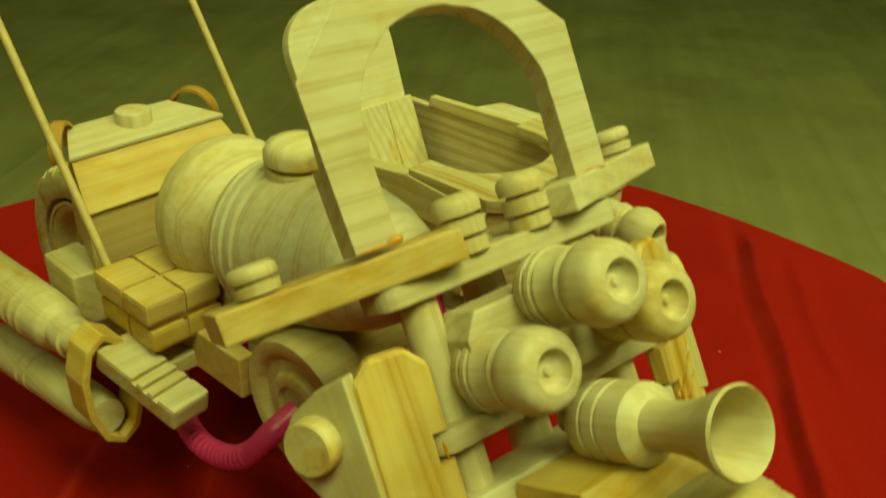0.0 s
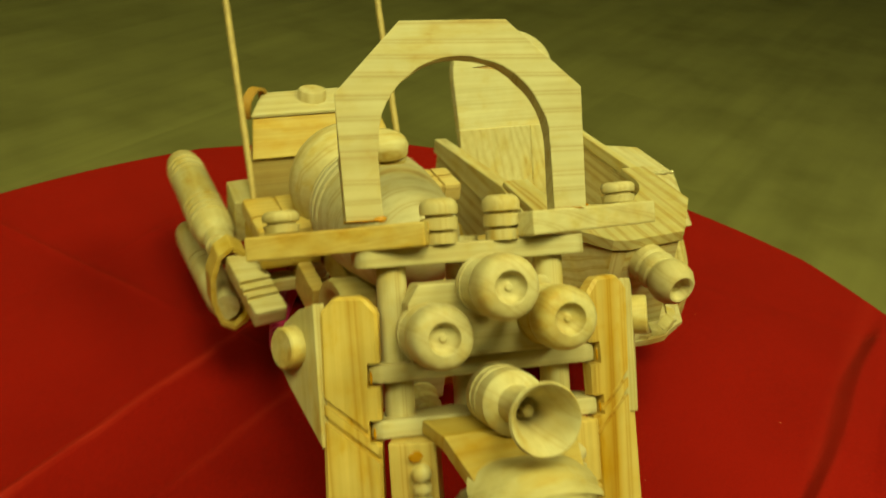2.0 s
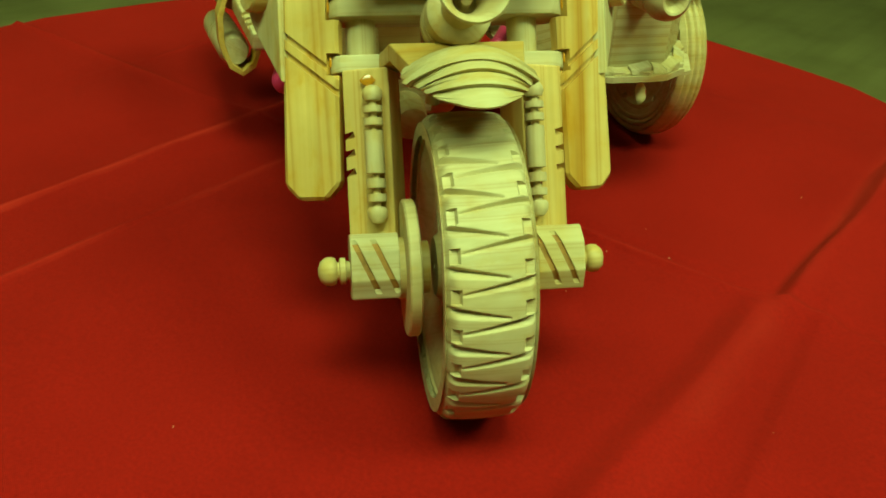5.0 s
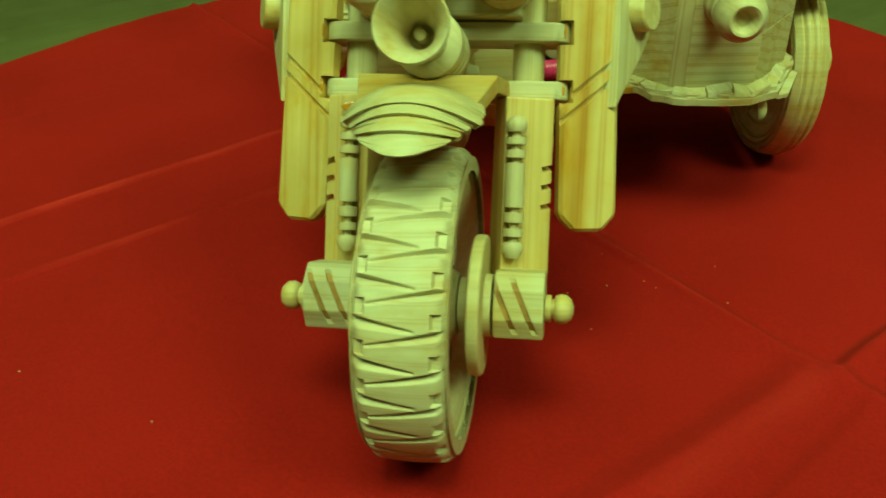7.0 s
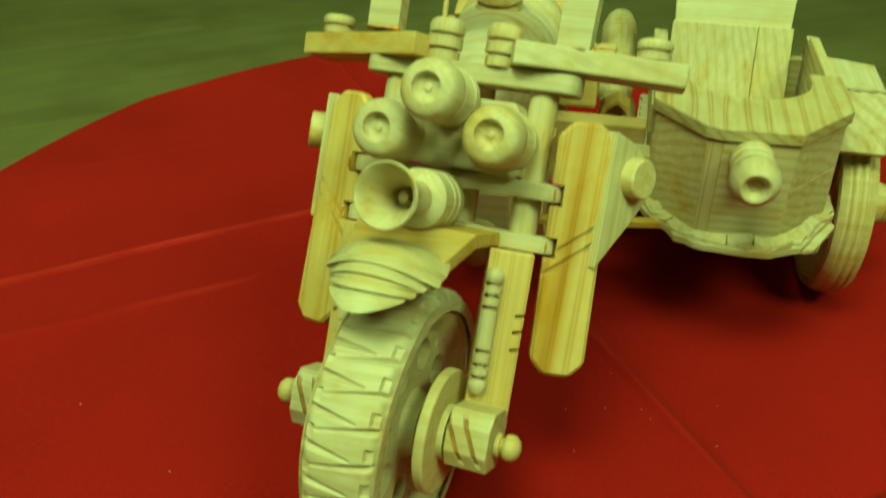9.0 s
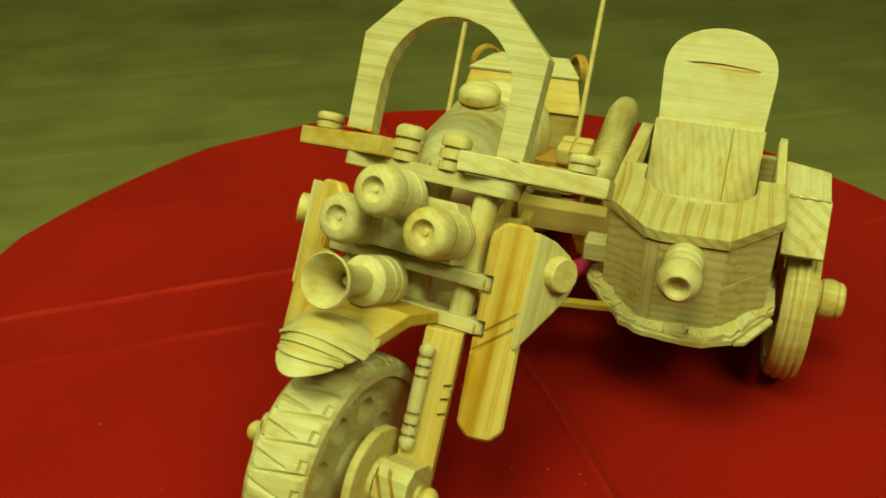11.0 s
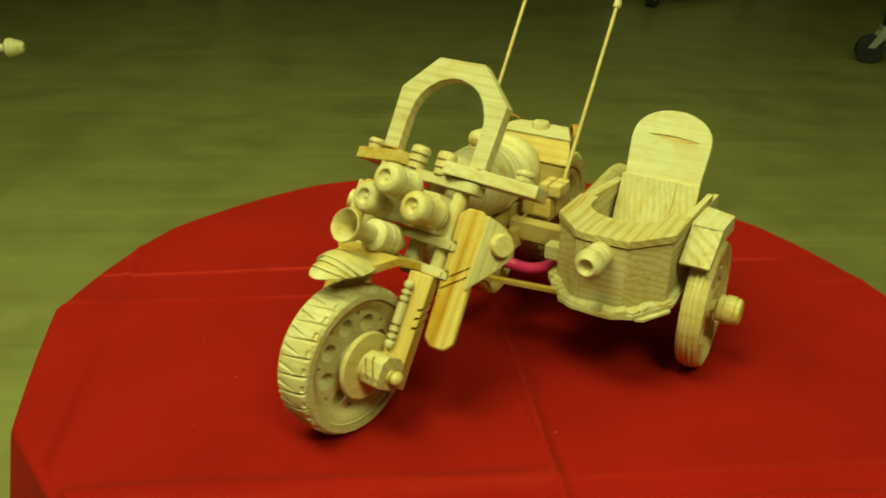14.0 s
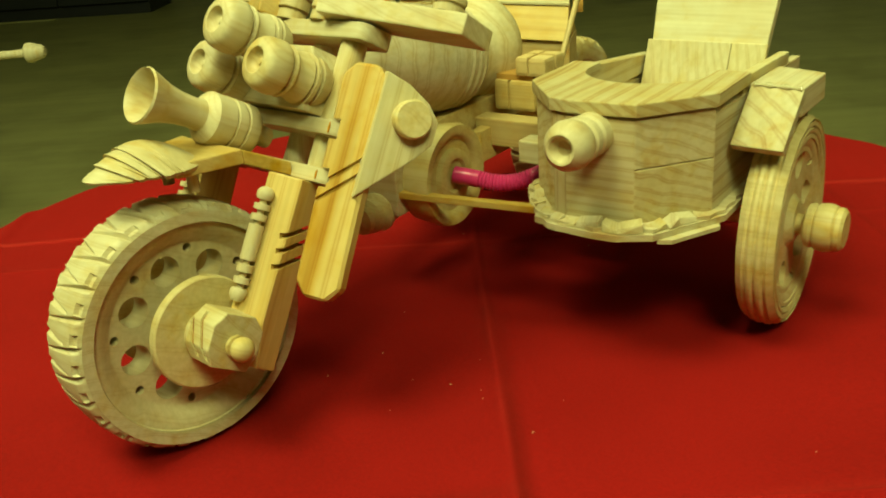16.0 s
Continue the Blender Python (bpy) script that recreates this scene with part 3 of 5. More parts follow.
def rim_mesh(outer, half, hub, holes, web=3.2):
    """A turned wheel disc with a stepped lip, dished web and drilled holes."""
    side = [(half, outer), (half, outer - 1.6), (half - 0.7, outer - 2.0), (half - 0.9, outer - 4.0), (half - 1.8, outer - 5.2), ((half + web) / 2, outer - 7.2), (web + 0.5, outer - 9.0), (web, outer - 10.5), (web, hub + 3), (half - 1, hub), (half - 1, 1.0)]
    bm = lathe([(-x, r) for x, r in side] + side[::-1], 0, 96, False)
    # close the ring outside and along the bore
    rows = {}
    for v in bm.verts:
        rows.setdefault((round(v.co.x, 4), round(math.hypot(v.co.y, v.co.z), 4)), []).append(v)
    a, b = rows[(-half, outer)], rows[(half, outer)]
    for k in range(96):
        bm.faces.new((a[k], b[k], b[(k + 1) % 96], a[(k + 1) % 96]))
    cutters = []
    for k in range(holes):
        for rad, rr, ph in ((23.4, 5.7, 0.0), (29.3, 1.7, 0.5)):
            ang = 2 * math.pi * (k + ph) / holes + 0.21
            cutters.append(moved(lathe([(-12, rr), (12, rr)], 0, 20), Matrix.Translation((0, rad * math.cos(ang), rad * math.sin(ang)))))
    return carve(bm, join(*cutters)) if cutters else bm


WHEEL = HEAD @ Matrix.Translation((0.7, 0.6, -1.4))
AXLE = HEAD @ Matrix.Translation((0, 0.6, -1.4))


def front_wheel():
    w = part("front_wheel", moved(rim_mesh(41.2, 10.8, 9.0, 8, 5.4), WHEEL), BIRCH_X, bike, "pale turned front wheel with drilled round holes", smooth=35)
    part("tyre", moved(tyre_mesh(46.9, 12.6, 42.6, 27), WHEEL), PINE_X, w, "pale wooden tyre with wedge-cut tread", smooth=38)
    for s in (-1, 1):
        part("hub_disc", moved(lathe([(s * 14.8, 1), (s * 14.8, 20.4), (s * 15.3, 21.0), (s * 18.0, 21.0), (s * 18.5, 20.4), (s * 18.5, 1)], 0, 64), AXLE), BIRCH_X, w, smooth=35)
        part("hub_washer", moved(lathe([(s * 18.5, 1), (s * 18.5, 9.4), (s * 20.6, 9.4), (s * 20.6, 1)], 0, 48), AXLE), BIRCH_X, w, smooth=35)
        part("hub_spacer", moved(lathe([(s * 11.0, 1), (s * 11.0, 8.0), (s * 14.8, 8.0), (s * 14.8, 1)], 0, 40), AXLE), BIRCH_X, w, smooth=35)
        part("axle_end", moved(lathe([(s * 33, 3.0), (s * 36, 2.9), (s * 36.2, 4.0), (s * 37.8, 4.1), (s * 38.1, 2.8), (s * 38.7, 2.7), (s * 39.1, 3.9), (s * 40.6, 4.5), (s * 42.4, 4.2), (s * 43.8, 3.0), (s * 44.5, 1.0)], 0, 28), AXLE), BIRCH_X, w, smooth=50)


front_wheel()


def fork_side(s):
    toe = Matrix.Translation((22 if s > 0 else -20, 5.5, 0)) @ Matrix.Rotation(radians(s * 19), 4, "Z")
    body = prism([(0, 61.5), (0, 8), (4, -8.5), (16, -10), (15.5, 18), (14, 61.5)], 0 if s > 0 else -15, 15 if s > 0 else 0, 0, 0.7)
    teeth = [moved(box(*((-2.8, 6.0) if s > 0 else (-6.0, 2.8)), -20.0, 20.0, -1.0, 1.0, 0), Matrix.Translation((s * 14.6, 0.0, w)) @ Matrix.Rotation(radians(-14), 4, "Y") @ Matrix.Rotation(radians(20), 4, "X")) for w in (29, 35.0, 40.5)]
    leg = fork_part("fork_leg", moved(carve(body, *teeth), toe), HONEY_Z, None, "honey pine fork leg with notches")
    def kerf(q, wide, sink):
        return moved(box(-wide, wide, -30, 30, -30, 30, 0), Matrix.Translation((s * q, sink - 40.0, 0)) @ Matrix.Rotation(radians(-24), 4, "Y"))

    outline = [(-9, -4), (-5.5, -9.5), (9, -10), (12, -4), (12, 5), (7, 10), (-5, 10), (-9, 5)]
    lo, hi = (21.5, 36.0) if s > 0 else (-34.8, -20.3)
    block = fork_part("axle_block", carve(prism(outline, lo, hi, 0, 0.6), *[kerf(q, 0.85, 3.6) for q in (24.4, 30.2)]), PINE_X, leg)
    core = [(-8.4 if a < -8 else a + (0.8 if a < 0 else -2.0), b * 0.94) for a, b in outline]
    fork_part("burnt_kerf", prism(core, lo + 0.5, hi - 0.5, 0, 0.0), SCORCH, block, "scorched brown saw kerfs")
    prof = [(13.0, 0.6), (13.4, 2.0), (15, 3.0), (17, 3.2), (18.0, 2.6), (18.2, 1.3), (19.6, 1.3), (19.8, 3.0), (22.0, 3.0), (22.2, 1.3), (23.8, 1.3), (24.0, 3.0), (26.8, 3.0), (27.0, 1.3), (28.3, 1.3), (28.5, 2.9),
            (41.5, 2.9), (41.7, 1.3), (43.0, 1.3), (43.2, 3.0), (45.4, 3.0), (45.6, 1.3), (47.0, 1.3), (47.2, 3.0), (49.2, 3.0), (49.4, 1.3), (50.7, 1.3), (50.9, 2.6), (52.2, 3.2), (54.0, 3.0), (55.3, 1.9), (55.7, 0.5)]
    fork_part("shock_absorber", moved(lathe(prof, 2, 24), Matrix.Translation((s * 25.4, 4.4, 0))), BIRCH_Z, leg, smooth=40)
    fork_part("stanchion", moved(lathe([(61, 5.0), (116, 5.0)], 2, 28), Matrix.Translation((s * 27.0, 24.0, 0))), PINE_Z, leg, smooth=40)
    # long fork guard with chamfered edges and two slanting grooves
    lean = Matrix.Rotation(radians(-1.6), 4, "Y") @ Matrix.Rotation(radians(2.0), 4, "X") if s > 0 else Matrix.Rotation(radians(1.9), 4, "Y")
    turn = Matrix.Translation((44.4, 19.9, 104.0) if s > 0 else (-41.6, 21.0, 104.0)) @ lean @ Matrix.Translation((0, 0, -104.0)) @ Matrix.Rotation(radians(s * 19), 4, "Z")
    g = prism([(-9.3, 26.5), (-4.6, 21.5), (4.6, 21.5), (9.3, 26.5), (9.3, 102.5), (4.6, 107.5), (-4.6, 107.5), (-9.3, 102.5)], -3, 3, 1, 1.1, 1)
    cuts = [moved(box(-16, 16, -1.6, 1.6, -0.9, 0.9, 0), Matrix.Translation((0, -3.2, w)) @ Matrix.Rotation(radians(s * -38), 4, "Y")) for w in (62.5, 68.0)]
    cuts += [box(-s * 12 if s > 0 else 5.4, -5.4 if s > 0 else 12, -8, 8, lo, hi, 0) for lo, hi in ((61.2, 68.2), (78.8, 86.2))]
    guard = fork_part("fork_guard", moved(carve(g, *cuts), turn), HONEY_Z, None, "honey pine fork guard with chamfered corners and slanting grooves")
    wing = prism([(-3, 60), (-3, 106), (6, 104), (15, 99.5), (20, 94), (20, 86), (15, 79)], -2.2, 2.2, 0, 0.6)
    wt = Matrix.Translation((54.0, 22.8, 0) if s > 0 else (-52.6, 24.4, 0)) @ Matrix.Rotation(radians(-s * 27), 4, "Z")
    fork_part("guard_wing", moved(wing, wt), PINE_Z, guard)
    fork_part("bolt_head", moved(lathe([(s * 2, 6.9), (s * 6.6, 6.9), (s * 7.2, 6.3), (s * 7.2, 0.5)], 0, 32), wt @ Matrix.Translation((0, 9.5, 92.0))), BIRCH_X, guard, smooth=35)


for side in (-1, 1):
    fork_side(side)


def round_bar(half, d0, d1, w0, w1, r=5.0, bevel=0.7):
    pts = []
    for cx, cy, a0 in ((half - r, d1 - r, 0), (-half + r, d1 - r, 90), (-half + r, d0 + r, 180), (half - r, d0 + r, 270)):
        for k in range(5):
            a = radians(a0 + 90 * k / 4)
            pts.append((cx + r * math.cos(a), cy + r * math.sin(a)))
    return prism(pts, w0, w1, 2, bevel)


lower_clamp = fork_part("lower_clamp", moved(round_bar(38.6, 15.5, 32, 61.8, 67.4), Matrix.Translation((1.2, 0, 0))), PINE_X)
middle_clamp = fork_part("middle_clamp", moved(round_bar(38.6, 15.5, 32, 79.5, 85.3), Matrix.Translation((1.2, 0, 0))), PINE_X)
top_clamp = fork_part("top_clamp", round_bar(39.0, 16.5, 33, 115.8, 122.2), PINE_X)

# handlebar halves, their knobs and the windscreen hoop
for side in (-1, 1):
    turn = Matrix.Translation((side * 16.0, 13.6, 0)) @ Matrix.Rotation(radians(side * 22.5), 4, "Z")
    turn = Matrix.Translation((0, 0, 122.3)) @ Matrix.Rotation(radians(-1.5), 4, "Y") @ Matrix.Translation((0, 0, -122.3)) @ turn
    end = [(side * (63.5 if y > 0 else 59.0), y, z) for y in (-5.0, 13.0) for z in (122.3, 130.2)]
    bar = fork_part("handlebar", moved(hull([(0, y, z) for y in (-5.0, 13.0) for z in (122.3, 130.2)] + end, 0.8), turn), HONEY_X if side < 0 else PINE_X)
    knob = [(130.2, 5.6), (132.6, 6.0), (132.8, 4.7), (133.6, 4.7), (133.8, 5.9), (134.8, 6.2), (136.0, 6.1), (137.0, 5.2), (137.3, 4.0), (137.3, 0.4)]
    fork_part("grip_knob", moved(lathe(knob, 2, 28), turn @ Matrix.Translation((side * 48.5, 2.6, 0.6))), BIRCH_Z, bar, smooth=40)
    peg = [(122.0, 5.6), (125.4, 5.6), (125.6, 4.3), (126.4, 4.3), (126.6, 6.1), (130.4, 6.1), (130.6, 4.5), (131.4, 4.5), (131.6, 6.2), (134.2, 6.4), (135.8, 5.7), (136.8, 4.2), (136.8, 0.4)]
    fork_part("clamp_peg", moved(lathe(peg, 2, 28), Matrix.Translation((side * 10.6, 20.0, 0))), BIRCH_Z, top_clamp, smooth=40)


def hoop():
    outer = [(40.4, 130.4), (41.4, 171.6), (16.4, 194.2), (-19.4, 194.2), (-42.2, 171.6), (-41.0, 130.4)]
    inner = [(-29.0, 130.4), (-29.0, 152)]
    for k in range(25):
        a = radians(180 - 7.5 * k)
        inner.append((29.0 * math.cos(a), 154 + 28.5 * math.sin(a)))
    inner += [(29.0, 152), (29.0, 130.4)]
    bm = prism(outer + inner, 18.8, 26.0, 1, 0.0)
    for v in bm.verts:
        if v.co.y > 25 and v.co.x < -10 and v.co.z > 170 and min(abs(v.co.x + 42.2), abs(v.co.x + 19.4)) < 0.1:
            v.co += Vector((4.6, 0, -3.0))
    random.seed(8)
    for v in bm.verts:
        if abs(v.co.x) < 30 and v.co.z > 131:
            v.co += Vector((random.uniform(-0.35, 0.35), 0, random.uniform(-0.3, 0.3)))
    return bev(bm, bm.edges[:], 0.4)


hoop_ob = fork_part("windscreen_hoop", hoop(), HOOP, None, "pale pine windscreen hoop with a sawn rounded opening")
fork_part("hoop_leg", prism([(-40.6, 130.3), (-30.6, 130.3), (-30.4, 152), (-41.2, 152)], 20.5, 27.0, 1, 0.5), HOOP, hoop_ob)

def glue_or_knot(u, d, w, ru, rd, rw, parent):
    bm = bmesh.new()
    bmesh.ops.create_uvsphere(bm, u_segments=14, v_segments=8, radius=1.0)
    for v in bm.verts:
        k = 1 + 0.25 * noise.noise(v.co * 1.7 + Vector((u, d, w)))
        v.co = Vector((u + v.co.x * ru * k, d + v.co.y * rd * k, w + v.co.z * rw * k))
    fork_part("glue_or_knot", bm, GLUE, parent, "amber spot of dried glue or knot", smooth=60)


glue_or_knot(-36, 17.6, 130.9, 6.0, 2.2, 0.45, hoop_ob)
glue_or_knot(-30, 18.6, 131.2, 2.2, 1.0, 1.0, hoop_ob)
glue_or_knot(35, 18.0, 130.9, 4.5, 1.6, 0.4, hoop_ob)
glue_or_knot(41.3, 22.0, 131.6, 0.7, 2.4, 1.0, hoop_ob)
# the knot in the left fork leg, drawn like the glue
glue_or_knot(-26.5, 6.5, 57.5, 2.4, 0.3, 1.6, bike)

for side in (-1, 1):
    for w, size in ((82, 2.2), (64.5, 1.8)):
        glue_or_knot(side * 37.4 + (1.0 if side > 0 else 0.0), 13.6, w, 0.45, 0.45, size, bike)

# headlights on a block between the stanchions, and the horn
lamp_block = fork_part("lamp_block", hull([(s * u, d, w) for s in (-1, 1) for d in (10, 24) for u, w in ((25, 86), (25, 104), (21, 110))], 0.8), PINE_X)
for u, d, w in ((-0.2, -17.4, 108.6), (-18.6, -8.6, 94.6), (20.2, -10.2, 97.2)):
    prof = [(0.7, 0.3), (0.75, 0.9), (1.5, 1.3), (1.7, 2.2), (1.4, 3.4), (0.7, 4.3), (-0.6, 4.75), (-1.35, 4.85), (-1.5, 5.15), (-1.25, 6.4), (-0.75, 7.8), (-0.1, 8.7), (0.9, 9.35), (2.4, 9.8), (5.6, 10.2), (7.9, 10.1), (8.5, 9.7), (8.8, 8.3), (9.6, 8.3), (9.9, 9.4), (10.8, 9.8), (11.6, 9.4), (12.0, 8.6), (16, 8.8), (18.4, 9.7), (18.7, 8.6), (19.7, 8.6), (20, 10.0), (21.5, 10.0), (21.8, 8.7), (22.8, 8.7), (23.1, 9.9), (25.5, 9.5), (29, 7.5)]
    fork_part("headlight", moved(lathe(prof, 1, 44), Matrix.Translation((u, d, w))), BIRCH, None, "turned wooden headlight with a hollow face", smooth=35)
horn_prof = [(-24.4, 0.4), (-24.2, 1.6), (-20.0, 1.9), (-20.0, 3.4), (-24.5, 4.0), (-29, 5.4), (-35, 7.4), (-38.5, 9.2), (-39.0, 9.8), (-38.2, 10.3), (-34, 8.9), (-30, 7.2), (-24, 6.0), (-18, 5.6), (-14.8, 6.0), (-13.6, 8.4), (-12.0, 9.8), (-5, 10.0), (-4.7, 9.2), (-3.9, 9.2), (-3.6, 10.0), (0, 10.0), (0.3, 9.2), (1.1, 9.2), (1.4, 10.0), (5.5, 10.0), (7, 9.0), (9, 4.0), (16, 4.0)]
fork_part("horn", moved(lathe(horn_prof, 1, 44), Matrix.Translation((0.5, 0, 74.0))), BIRCH, None, "turned wooden horn with a flared mouth", smooth=35)


def fender():
    """A carved, stepped mudguard leaf above the wheel, and the shelf that carries it."""
    bm = bmesh.new()
    top, low = [], []
    nu, nv = 30, 74
    random.seed(21)
    steps = (0.165, 0.295, 0.40)
    ends = (0.0, *steps, 1.0)
    for j in range(nv + 1):
        q = j / nv
        layer = sum(1 for e in steps if q > e)
        fresh = any(0 < q - e <= 1 / nv for e in steps)
        v = -22.4 + 38.0 * q - (1.1 if fresh else 0.0)
        along = (q - ends[layer]) / (ends[layer + 1] - ends[layer])
        half = (11.6, 14.0, 16.0, 18.8)[layer] + (0.7 * along if layer < 3 else 0.0) + (random.uniform(-0.55, 0.55) if q < 0.6 else 0.0)
        if q > 0.6:
            half *= math.sqrt(max(0.03, 1 - ((q - 0.6) / 0.42) ** 2)) * 0.7 + 0.3
        if q < 0.05:
            half *= 0.90 + 2.0 * q
        rise = math.sin(min(1.0, q / 0.56) * math.pi / 2)
        crest = 59.0 + 9.2 * rise - (8.5 * ((q - 0.56) / 0.44) ** 2 if q > 0.56 else 0.0)
        if layer < 3:
            crest += 0.45 - 0.95 * along
        rt, rl = [], []
        for i in range(nu + 1):
            s = 2 * i / nu - 1
            bow = 8.0 * s * s * (1 - 0.75 * q)
            z = crest - max(0.4, crest - 58.7) * s * s
            chip = 1.0 + (0.012 * math.sin(j * 2.7 + 2 * i) if abs(s) > 0.9 else 0)
            rt.append(bm.verts.new((s * half * chip, v + bow, z)))
            rl.append(bm.verts.new((s * half * 0.93, v + bow + 1.0 * (1 - q), z - 0.9 - 1.2 * q)))
        top.append(rt)
        low.append(rl)
    for g, flip in ((top, False), (low, True)):
        for j in range(nv):
            for i in range(nu):
                f = (g[j][i], g[j][i + 1], g[j + 1][i + 1], g[j + 1][i])
                bm.faces.new(f[::-1] if flip else f)
    loop_t = top[0] + [top[j][nu] for j in range(1, nv + 1)] + top[nv][nu - 1::-1] + [top[j][0] for j in range(nv - 1, 0, -1)]
    loop_l = low[0] + [low[j][nu] for j in range(1, nv + 1)] + low[nv][nu - 1::-1] + [low[j][0] for j in range(nv - 1, 0, -1)]
    for k in range(len(loop_t)):
        bm.faces.new((loop_t[k], loop_l[k], loop_l[(k + 1) % len(loop_t)], loop_t[(k + 1) % len(loop_t)]))
    leaf = part("front_mudguard", moved(bm, HEAD), SMOOTH, bike, "carved stepped mudguard leaf of pale wood", smooth=24)
    rear = hull([(s * h, v, z) for s in (-1, 1) for h, v, z in ((22, 45.5, 45.6), (22, 45.5, 51.0), (20.5, 27, 55.0), (20.5, 27, 60.4))], 0.6)
    part("mudguard_shelf", moved(rear, HEAD), HONEY_X, leaf)
    fore = hull([(s * h, v, z) for s in (-1, 1) for h, v, z in ((20.5, 27, 55.2), (20.5, 27, 60.6), (15.5, 3, 55.5), (15.5, 3, 60.6))], 0.6)
    part("mudguard_shelf_front", moved(fore, HEAD), HONEY_X, leaf)
    for s in (-1, 1):
        part("shelf_stay", moved(lathe([(47.5, 2.2), (57, 2.2)], 2, 14), HEAD @ Matrix.Translation((s * 9, 12, 0))), BIRCH_Z, leaf, smooth=40)


fender()

# ---- body of the motorcycle ----
barrel = [(105, 0.5), (105, 7), (107, 11.5), (112, 16), (120, 19.8), (130, 22.6), (140, 24.4), (150, 25.6), (156.5, 26.0), (157.1, 25.0), (158.3, 25.0), (158.9, 26.1), (161.8, 26.1), (162.4, 25.1), (163.6, 25.1), (164.2, 26.1), (166.8, 26.0), (167.4, 25.0), (168.4, 25.0), (169, 25.8), (171.5, 25.0), (174, 23.0), (177, 18.5), (180, 12.0), (181, 0.5)]
dome = [(174, 0.5), (174, 14.0), (178, 19.5), (182.5, 20.7), (185, 22.2), (188, 24.3), (191.5, 25.9), (195, 26.7), (199, 26.3), (203, 24.6), (206, 21.8), (208.5, 16.9), (210, 10.3), (210.5, 0.5)]
TILT_TANK = Matrix.Translation((XB, 165, 109.8)) @ Matrix.Rotation(radians(-9), 4, "X") @ Matrix.Translation((0, -165, 0))
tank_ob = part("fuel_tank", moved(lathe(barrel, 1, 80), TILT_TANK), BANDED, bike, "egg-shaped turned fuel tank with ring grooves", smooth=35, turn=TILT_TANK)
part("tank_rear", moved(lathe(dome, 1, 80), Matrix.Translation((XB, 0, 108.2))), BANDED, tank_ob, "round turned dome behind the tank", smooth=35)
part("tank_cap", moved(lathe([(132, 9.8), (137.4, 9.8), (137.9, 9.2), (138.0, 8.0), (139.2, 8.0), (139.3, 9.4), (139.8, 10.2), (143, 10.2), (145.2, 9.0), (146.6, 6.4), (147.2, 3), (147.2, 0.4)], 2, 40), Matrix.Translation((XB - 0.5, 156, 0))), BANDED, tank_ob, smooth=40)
part("tank_saddle", box(XB - 14, XB + 14, 118, 205, 72, 86.0, 0.8), HONEY_X, tank_ob)
part("head_stem", moved(lathe([(58, 6), (124, 6)], 2, 24), FORK @ Matrix.Translation((0, 34, 0))), PINE_Z, bike, smooth=40)

def step_stack(side):
    """Two grooved blocks with an amber strip between them, beside the seat."""
    if side > 0:
        boxes = ((28.5, 51, 181.5, 202, 81.8, 96.6), (29.5, 49.5, 183, 200, 96.4, 99.2), (41, 57.5, 181, 200, 99.0, 108.0))
        lines_x, line_y = (37.0, 48.5), 191.0
    else:
        boxes = ((-35, -8, 181, 214, 76.0, 84.5), (-34, -10, 182, 212, 84.4, 86.4), (-36, -8, 181, 214, 86.3, 95.0))
        lines_x, line_y = (-22.0, -22.0), 195.2
    made = []
    for k, (x0, x1, y0, y1, z0, z1) in enumerate(boxes):
        if k == 1:
            made.append(part("spacer_strip", box(x0, x1, y0, y1, z0, z1, 0), AMBER, made[0]))
            continue
        lx = lines_x[0 if k == 0 else 1]
        # a saw groove runs round the block both ways, cut as frames a little larger than the block
        cuts = [box(lx - 0.8, lx + 0.8, y0 - 5, y0 + 1.0, z0 - 5, z1 + 5, 0), box(lx - 0.8, lx + 0.8, y0 - 5, y1 + 5, z1 - 1.3, z1 + 5, 0),
                box(x0 - 5, x1 + 5, line_y - 0.8, line_y + 0.8, z1 - 1.3, z1 + 5, 0)]
        cuts.append(box(x0 - 5, x0 + 1.0, line_y - 0.8, line_y + 0.8, z0 - 5, z1 + 5, 0) if side < 0 else box(x1 - 1.0, x1 + 5, line_y - 0.8, line_y + 0.8, z0 - 5, z1 + 5, 0))
        made.append(part("step_block" if k == 0 else "step_block_top", carve(box(x0, x1, y0, y1, z0, z1, 1.8), *cuts), HONEY_X, bike if k == 0 else made[0]))


for side in (-1, 1):
    x = XB + side * 24
    part("frame_rail", box(x - 3, x + 3, 158, 252, 62, 77.5, 0.7), HONEY_X, bike)
    face, dy, dz = (27.5, 135.5, 63.0) if side > 0 else (25.0, 133.0, 70.5)
    disc = [(XB + side * (face + a), r) for a, r in ((-18, 1), (-18, 19.5), (-15, 22.6), (-2.5, 23.8), (0, 23.0), (0.2, 19.6), (-1.0, 17.6), (-2.6, 16.6), (-2.6, 12.6), (-0.4, 11.8), (0.2, 10.6), (0.0, 8.0), (-1.6, 7.0), (-1.6, 0.5))]
    part("engine_disc", moved(lathe(disc, 0, 64), Matrix.Translation((0, dy, dz))), BIRCH_X, bike, "turned engine cover disc with stepped rings", smooth=35)
    step_stack(side)

part("link_board", box(26, 75, 167, 178, 68.2, 81.4, 0.7), HONEY_X, bike)
part("engine_block", box(XB - 14, XB + 14, 108, 172, 50, 73, 1.0), PINE_X, bike)
part("engine_sump", moved(lathe([(94, 3), (95, 6.4), (97, 7), (98, 5.6), (99.5, 5.6), (101, 8), (103, 8), (104, 6.4), (105.5, 6.4), (107, 9), (109, 9), (110, 7), (116, 7)], 1, 32), Matrix.Translation((XB + 2, 0, 51))), BIRCH, bike, smooth=35)

